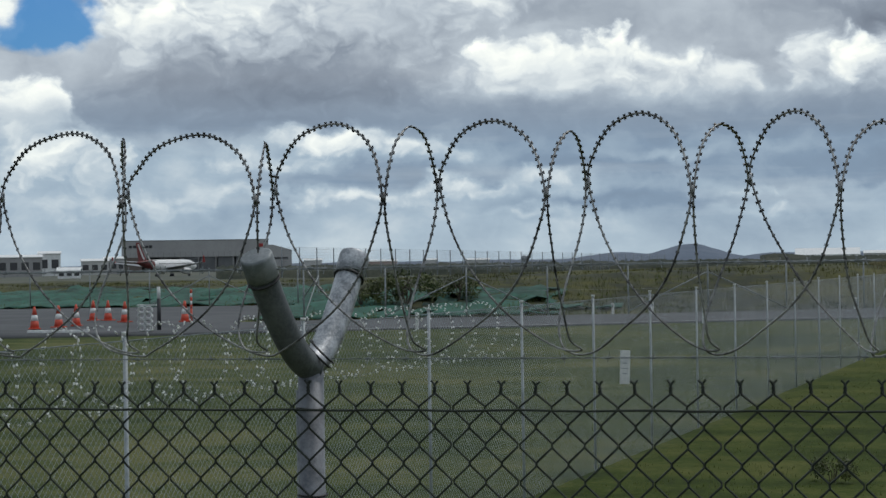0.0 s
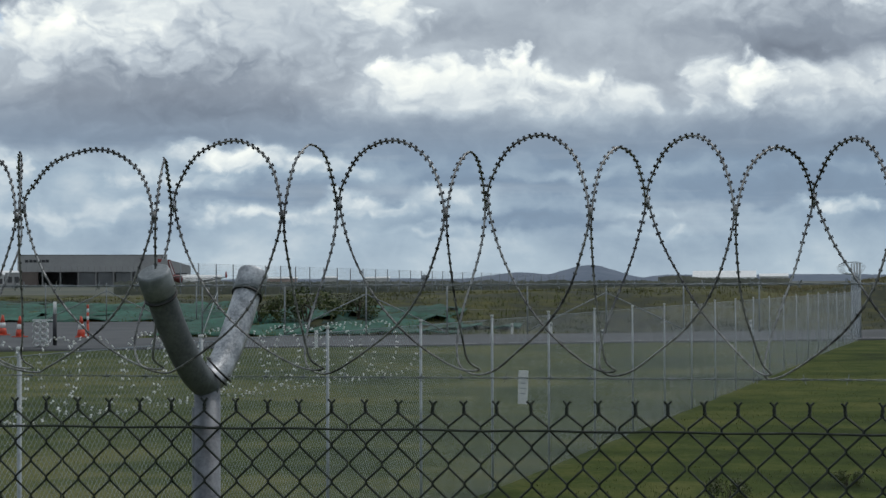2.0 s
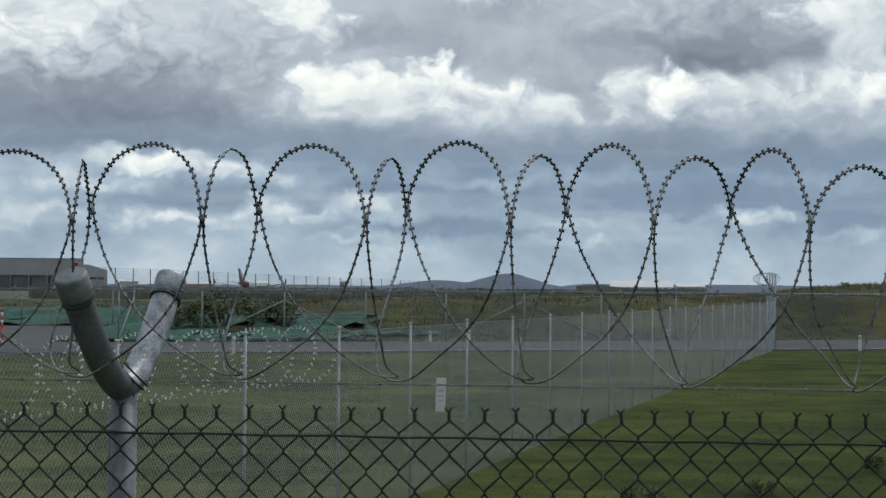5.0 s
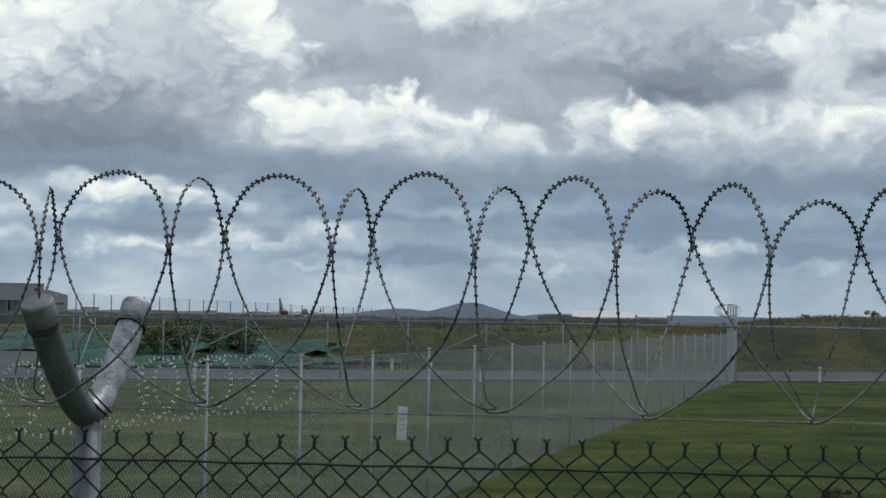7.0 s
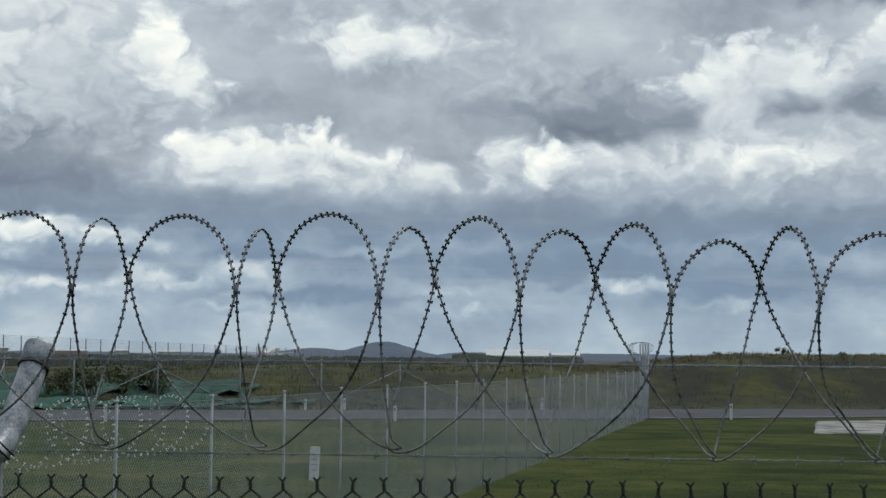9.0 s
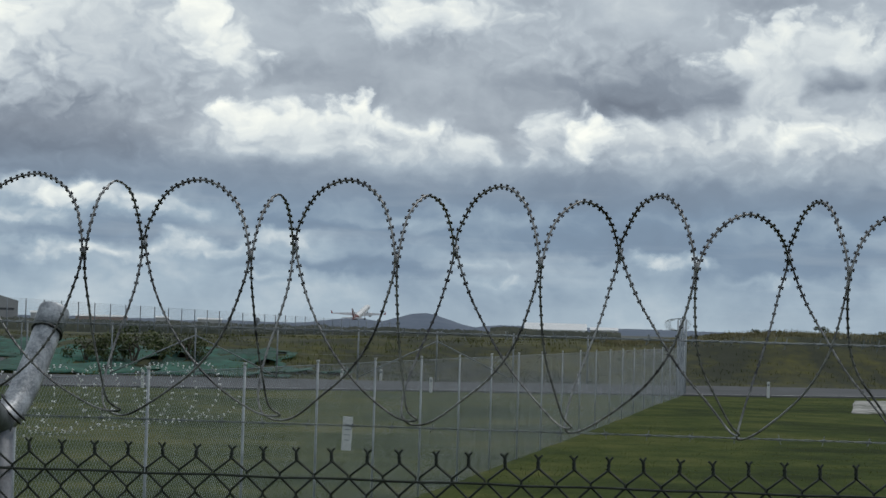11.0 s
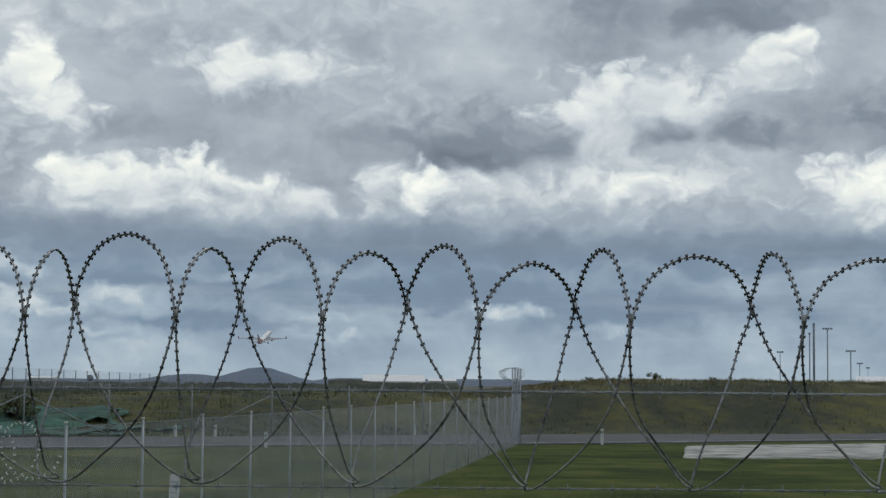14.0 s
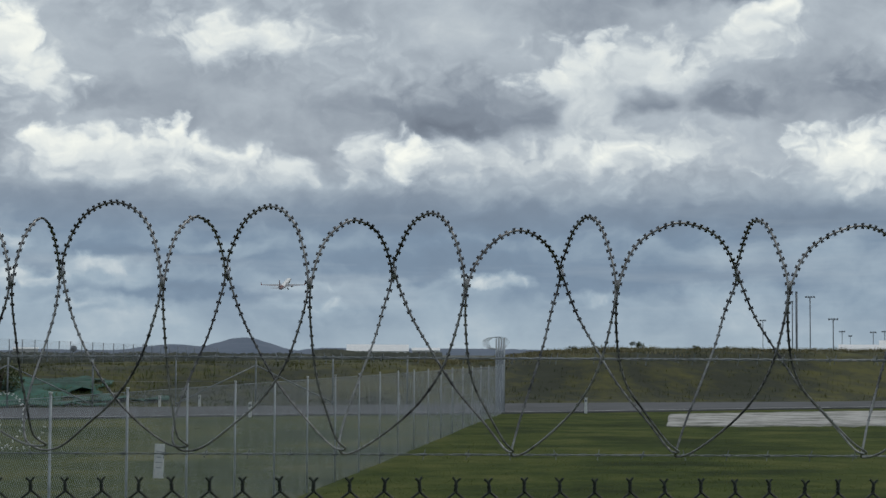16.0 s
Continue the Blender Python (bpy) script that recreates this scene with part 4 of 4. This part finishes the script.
def near_coil():
    coil = thing("razor_wire_coil", label="clipped coil of galvanised razor wire along the fence top", category="razor wire")
    pts = []

    def mix(rows, k):
        """Slack shape at k = 0, drawn straight at k = 1: share of the way and height."""
        return [(a + (b - a) * k, h) for a, b, h in rows]

    for j in range(len(FAR_X) - 1):
        b0, b1, n, f, f1 = LOW_X[j], LOW_X[j + 1], NEAR_X[j], FAR_X[j], FAR_X[j + 1]
        nz, fz = 3.0, 3.045
        k0, k = smooth(0.4, 1.25, b0), smooth(0.4, 1.25, b1)
        z0, z1 = LOW_Z - 0.009 * k0, LOW_Z - 0.009 * k
        # wide loop: up the near side, over, down the far side
        pts += [(b0 + 0.006, COIL_MID + 0.02, z0), (b0 + 0.05 - 0.02 * k0, COIL_MID - 0.03, z0 + 0.012)]
        pts += [(b0 + (n - b0) * s, COIL_MID + (COIL_NEAR - COIL_MID) * w, z0 + (nz - z0) * h) for s, w, h in ((0.41, 0.5, 0.16), (0.64, 0.75, 0.31), (0.82, 0.92, 0.50), (0.94, 1.0, 0.74), (1.0, 1.0, 0.98))]
        wx, wz = WIDE_X[j], WIDE_Z[j]
        pts += [(wx + (n - wx) * 0.78, COIL_NEAR + 0.055, wz - 0.062), (wx + (n - wx) * 0.42, COIL_NEAR + 0.1, wz - 0.014), (wx, COIL_MID, wz), (wx + (f - wx) * 0.5, COIL_FAR - 0.08, wz - 0.02), (wx + (f - wx) * 0.85, COIL_FAR - 0.02, wz - 0.066)]
        for s, h in mix(((0.0, 0.0, 0.97), (0.07, 0.14, 0.74), (0.19, 0.33, 0.54), (0.36, 0.53, 0.35), (0.60, 0.78, 0.17), (0.88, 0.95, 0.04)), k):
            pts.append((f + (b1 - f) * s, COIL_FAR + (COIL_MID - COIL_FAR) * (1 - h) ** 1.6, z1 + (fz - z1) * h))
        # slim loop: up the near side again, over, down to the next low bend
        sx, sz = SLIM_X[j], SLIM_Z[j]
        pts.append((b1 + 0.012 * (1 - k) + 0.004, COIL_MID - 0.02, z1 + 0.012))
        for s, h in mix(((0.10, 0.18, 0.10), (0.38, 0.50, 0.26), (0.62, 0.80, 0.43), (0.80, 0.94, 0.64)), k):
            pts.append((b1 + (n - b1) * s, COIL_MID + (COIL_NEAR - COIL_MID) * (0.25 + 0.75 * h), z1 + (nz - z1) * h))
        pts.append((n + 0.004, COIL_NEAR + 0.006, nz - 0.02))
        pts += [(sx + (n - sx) * 0.72, COIL_NEAR + 0.06, sz - 0.055), (sx + (n - sx) * 0.3, COIL_NEAR + 0.11, sz - 0.01), (sx + (f1 - sx) * 0.1, COIL_MID, sz), (sx + (f1 - sx) * 0.62, COIL_FAR - 0.08, sz - 0.025), (f1 - 0.004, COIL_FAR - 0.01, fz - 0.02)]
        for s, g, h in ((0.80, 0.15, 0.75), (0.65, 0.42, 0.58), (0.42, 0.85, 0.38), (0.20, 1.05, 0.20), (0.08, 0.92, 0.09), (0.02, 0.55, 0.03)):
            pts.append((b1 + (f1 - b1) * s - CURL[j + 1] * g, COIL_FAR + (COIL_MID - COIL_FAR) * (1 - h) ** 1.4, z1 + (fz - z1) * h))
    line = spline(pts, 5)
    tube("wire", line, 0.0022, RAZOR, coil, 6)
    verts, faces = [], []
    run, want, rnd = 0.0, 0.0, random.Random(3)
    for a, b in zip(line, line[1:]):
        step = (b - a).length
        if step < 1e-6:
            continue
        while want < run + step:
            size = 0.0028 + 0.0012 * smooth(2.72, 2.82, a.z) + 0.0024 * smooth(2.9, 3.0, a.z)
            barb_into(verts, faces, a + (b - a) * ((want - run) / step), (b - a).normalized(), size, rnd.uniform(-0.35, 0.35))
            want += 0.0195
        run += step
    tagged(raw("barb", verts, faces, BARB, coil), kind="stuff")
    # spring clips where neighbouring loops touch
    for j in range(len(FAR_X) - 1):
        tube("clip", [(NEAR_X[j] + 0.002, COIL_NEAR, 2.982), (NEAR_X[j] + 0.002, COIL_NEAR, 3.002)], 0.0046, RAZOR, coil, 8)
        tube("clip", [(FAR_X[j], COIL_FAR, 3.012), (FAR_X[j], COIL_FAR, 3.036)], 0.0046, GALV, coil, 8)
    return coil


near_coil()

# ---- perimeter fence running off to the road ----
F2, F2_STEP = Vector((-2.648, 7.608, 0)), Vector((0.340, 2.174, 0))
F2_FROM, F2_TO, F2_TOP = -3.3, 21.2, 2.49


def along(k, z=None):
    p = F2 + F2_STEP * k
    return Vector((p.x, p.y, ground_z(p.y) if z is None else z))


def net(name, p, q, foot, top, parent, gap=0.0526, r=0.0011):
    """Diamond netting of crossing wires between two places."""
    d = Vector((q.x - p.x, q.y - p.y, 0))
    span = d.length
    d.normalize()
    high = top - foot
    verts, faces = [], []
    for sgn in (1, -1):
        for i in range(int((span + high) / gap)):
            s0 = i * gap - (high if sgn > 0 else 0)
            ends = [[s0, 0.0], [s0 + sgn * high, high]]
            for e in ends:
                c = min(max(e[0], 0.0), span)
                e[1] += (c - e[0]) * sgn
                e[0] = c
            if abs(ends[0][0] - ends[1][0]) > 0.05:
                sweep([Vector((p.x, p.y, foot + z)) + d * s for s, z in ends], r, 3, verts, faces, closed_ends=False)
    return tagged(raw(name, verts, faces, NET_STEEL, parent), kind="stuff")


def second_fence():
    fence = thing("perimeter_fence", label="galvanised chain link perimeter fence running across the grass", category="fence")
    for k in range(-3, 22):
        p = along(k)
        post = tube("post", [p - Vector((0, 0, 0.1)), Vector((p.x, p.y, F2_TOP))], 0.0125, NET_POST, fence, 10)
        tube("cap", [(p.x, p.y, F2_TOP), (p.x, p.y, F2_TOP + 0.012), (p.x, p.y, F2_TOP + 0.02)], 0.018, PLATE, post, 10)
    for k in range(-3, 21, 4):
        a, b = along(k), along(k + 4 if k + 4 < 21 else F2_TO)
        net("netting", a, b, max(a.z, 0.6) + 0.01, F2_TOP - 0.03, fence)
    tube("top_wire", [along(F2_FROM, F2_TOP - 0.03), along(F2_TO, F2_TOP - 0.03)], 0.003, NET_STEEL, fence, 4)
    # taller corner section with a razor coil, turning along the road
    c = along(F2_TO)
    far = c + Vector((-0.1, 2.6, 0))
    for u in (0.0, 0.33, 0.66, 1.0):
        p = c + (far - c) * u
        tube("corner_post", [(p.x, p.y, ground_z(p.y) - 0.1), (p.x, p.y, 3.36)], 0.03, NET_POST, fence, 10)
    net("corner_netting", c, far, 0.97, 2.95, fence, r=0.002)
    pts = []
    for i in range(240):
        a = i * 0.17
        p = c + (far - c) * (i / 240)
        pts.append((p.x - 0.15 + 0.33 * math.cos(a), p.y, 3.2 + 0.2 * math.sin(a)))
    tube("corner_coil", pts, 0.006, NET_POST, fence, 4)
    # white plate wired to the netting
    p = along(3.42)
    t = math.atan2(F2_STEP.x, F2_STEP.y)
    bm = bmesh.new()
    box_into(bm, -0.052, 0.052, -0.004, 0.004, 0.0, 0.355)
    bmesh.ops.bevel(bm, geom=bm.edges[:], offset=0.002, segments=1, affect="EDGES")
    plate = part("plate", bm, PLATE, fence, "weathered white sign plate")
    plate.matrix_basis = pose(p.x + 0.055, p.y - 0.03, 1.552, 0, 2.0, 6)
    for k, w in enumerate((0.03, 0.022, 0.034, 0.026)):
        box("text_bar", -w, w, -0.006, -0.0045, 0.27 - 0.055 * k, 0.279 - 0.055 * k, NET_POST, plate)


second_fence()


def fence_coil():
    """Razor coil fixed along the perimeter fence top, its barbs coloured as sunlit."""
    coil = thing("bright_razor_coil", label="bright razor wire coil hanging along the perimeter fence top", category="razor wire")
    rnd = random.Random(8)
    d = Vector((F2_STEP.x, F2_STEP.y, 0)).normalized()
    side = Vector((d.y, -d.x, 0))
    length = F2_STEP.length * (1.78 + 3.2)
    turns = 21
    line = []
    for i in range(turns * 40 + 1):
        u = i / (turns * 40)
        a = 2 * math.pi * turns * u
        c = along(-3.2, 2.33 - 0.05 * u) + d * (length * u)
        line.append(c + side * (-0.1 + 0.235 * math.cos(a)) + Vector((0, 0, 0.235 * math.sin(a))) + d * (0.12 * math.sin(a * 0.5)))
    tube("wire", line, 0.0008, RAZOR, coil, 4)
    verts, faces = [], []
    run, want = 0.0, 0.0
    for a, b in zip(line, line[1:]):
        step = (b - a).length
        while want < run + step:
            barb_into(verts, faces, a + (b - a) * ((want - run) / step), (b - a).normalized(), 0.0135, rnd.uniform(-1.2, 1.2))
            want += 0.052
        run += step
    # sunlight on the barbs comes from their near-white colour
    tagged(raw("barb", verts, faces, SUNLIT_BARB, coil), kind="stuff")


fence_coil()


# ---- aircraft ----
def aircraft():
    plane = thing("airliner", label="white twin-engine airliner with a red tail taking off", category="airplane")
    prof = [(-19, 0.2, 0.9), (-15, 1.0, 0.6), (-10, 1.7, 0.15), (-5, 1.9, 0), (10, 1.9, 0), (14, 1.8, 0), (17, 1.25, -0.25), (18.6, 0.6, -0.5), (19.2, 0.1, -0.6)]

    def hull(name, rows, mat):
        verts, faces = [], []
        for y, r, z in rows:
            for k in range(18):
                a = 2 * math.pi * k / 18
                verts.append((r * math.cos(a), y, z + r * math.sin(a)))
        for i in range(len(rows) - 1):
            for k in range(18):
                faces.append((i * 18 + k, i * 18 + (k + 1) % 18, (i + 1) * 18 + (k + 1) % 18, (i + 1) * 18 + k))
        return raw(name, verts, faces, mat, plane, smooth=True)

    body = hull("fuselage", prof[2:], WHITE_PAINT)
    hull("tail_cone", prof[:3], DARK_RED)
    for s in (1, -1):
        for i in range(22):
            y = -8 + i * 1.05
            box("cabin_window", s * 1.885 - 0.03, s * 1.885 + 0.03, y, y + 0.35, 0.3, 0.75, DARK, body)

    def blade(name, root, tip, mat, root_y, tip_y, thick):
        v = []
        level = abs(root[0] - tip[0]) > 1
        n = Vector((0, 0, 1)) if level else Vector((1, 0, 0))
        for (px, _, pz), (y0, y1), th in ((root, root_y, thick), (tip, tip_y, thick * 0.35)):
            for u, s in ((0, 0), (0.12, 0.8), (0.4, 1), (1, 0), (0.4, -1), (0.12, -0.8)):
                v.append(Vector((px, y0 + (y1 - y0) * u, pz)) + n * (th * s))
        f = [(i, (i + 1) % 6, 6 + (i + 1) % 6, 6 + i) for i in range(6)] + [tuple(range(5, -1, -1)), tuple(range(6, 12))]
        return raw(name, v, f, mat, plane)

    for s in (1, -1):
        wing = blade("wing", (s * 1.2, 0, -1.0), (s * 17, 0, 0.9), STEEL_GREY, (5.0, -3.5), (-4.2, -6.0), 0.45)
        wl, wf = sweep([(s * 17, -5.2, 0.9), (s * 17.3, -5.9, 2.9)], 0.5, 6, taper=[1.0, 0.35])
        raw("winglet", wl, wf, RED, wing)
        blade("tailplane", (s * 0.6, 0, 1.0), (s * 7, 0, 1.6), STEEL_GREY, (-13.5, -17.5), (-17.5, -19.2), 0.2)
        ev, ef = sweep([(s * 4.9, 6.2, -2.0), (s * 4.9, 5.6, -2.0), (s * 4.9, 2.5, -1.9), (s * 4.9, 1.2, -1.85)], 1.05, 16, taper=[0.85, 1, 0.95, 0.6])
        raw("engine", ev, ef, WHITE_PAINT, plane, smooth=True)
        lv, lf = sweep([(s * 2.8, -1.5, -1.0), (s * 2.8, -1.5, -3.2)], 0.16, 8)
        leg = raw("landing_gear", lv, lf, STEEL_GREY, plane)
        for e in (-0.35, 0.35):
            wv, wf = sweep([(s * 2.8 + e - 0.17, -1.5, -3.3), (s * 2.8 + e + 0.17, -1.5, -3.3)], 0.56, 16)
            raw("wheel", wv, wf, DARK, leg, smooth=True)
    nv, nf = sweep([(0, 14.5, -1.5), (0, 14.5, -3.3)], 0.12, 8)
    nose = raw("nose_gear", nv, nf, STEEL_GREY, plane)
    wv, wf = sweep([(-0.3, 14.5, -3.4), (0.3, 14.5, -3.4)], 0.42, 14)
    raw("wheel", wv, wf, DARK, nose, smooth=True)
    fin = blade("tail_fin", (0, 0, 1.2), (0, 0, 7.4), DARK_RED, (-12.0, -17.6), (-16.8, -19.2), 0.25)
    sv, sf = sweep([(0, -14.6, 1.9), (0, -16.6, 4.6), (0, -17.9, 6.9)], 0.42, 8, taper=[1.0, 0.85, 0.6])
    raw("fin_stripe", sv, sf, WHITE_PAINT, fin)
    return plane


airliner = aircraft()


def motions():
    """The airliner rolls along the runway, lifts off and climbs away."""
    rows = []
    for t, high, pitch in ((0.0, 0, 0), (1.0, 0, 0), (2.0, 0, 0), (3.0, 0, 0), (4.5, 0, 0), (6.0, 0, 0), (7.0, 0, 0.5), (8.0, 0, 3), (9.0, 0.8, 8), (9.7, 2.2, 12), (10.7, 6, 15), (11.8, 12, 16), (12.5, 17, 16), (13.5, 26, 16), (14.5, 35.5, 16), (16.0, 52, 16)):
        run = -5 + 45 * t + 0.45 * t * t
        x, y = EYE.x - 218 + 0.161 * run, EYE.y + 559 + 0.987 * run
        rows.append((t, pose(x, y, 3.36 + high, pitch, 0, -9.27)))
    walk(airliner, rows)


motions()
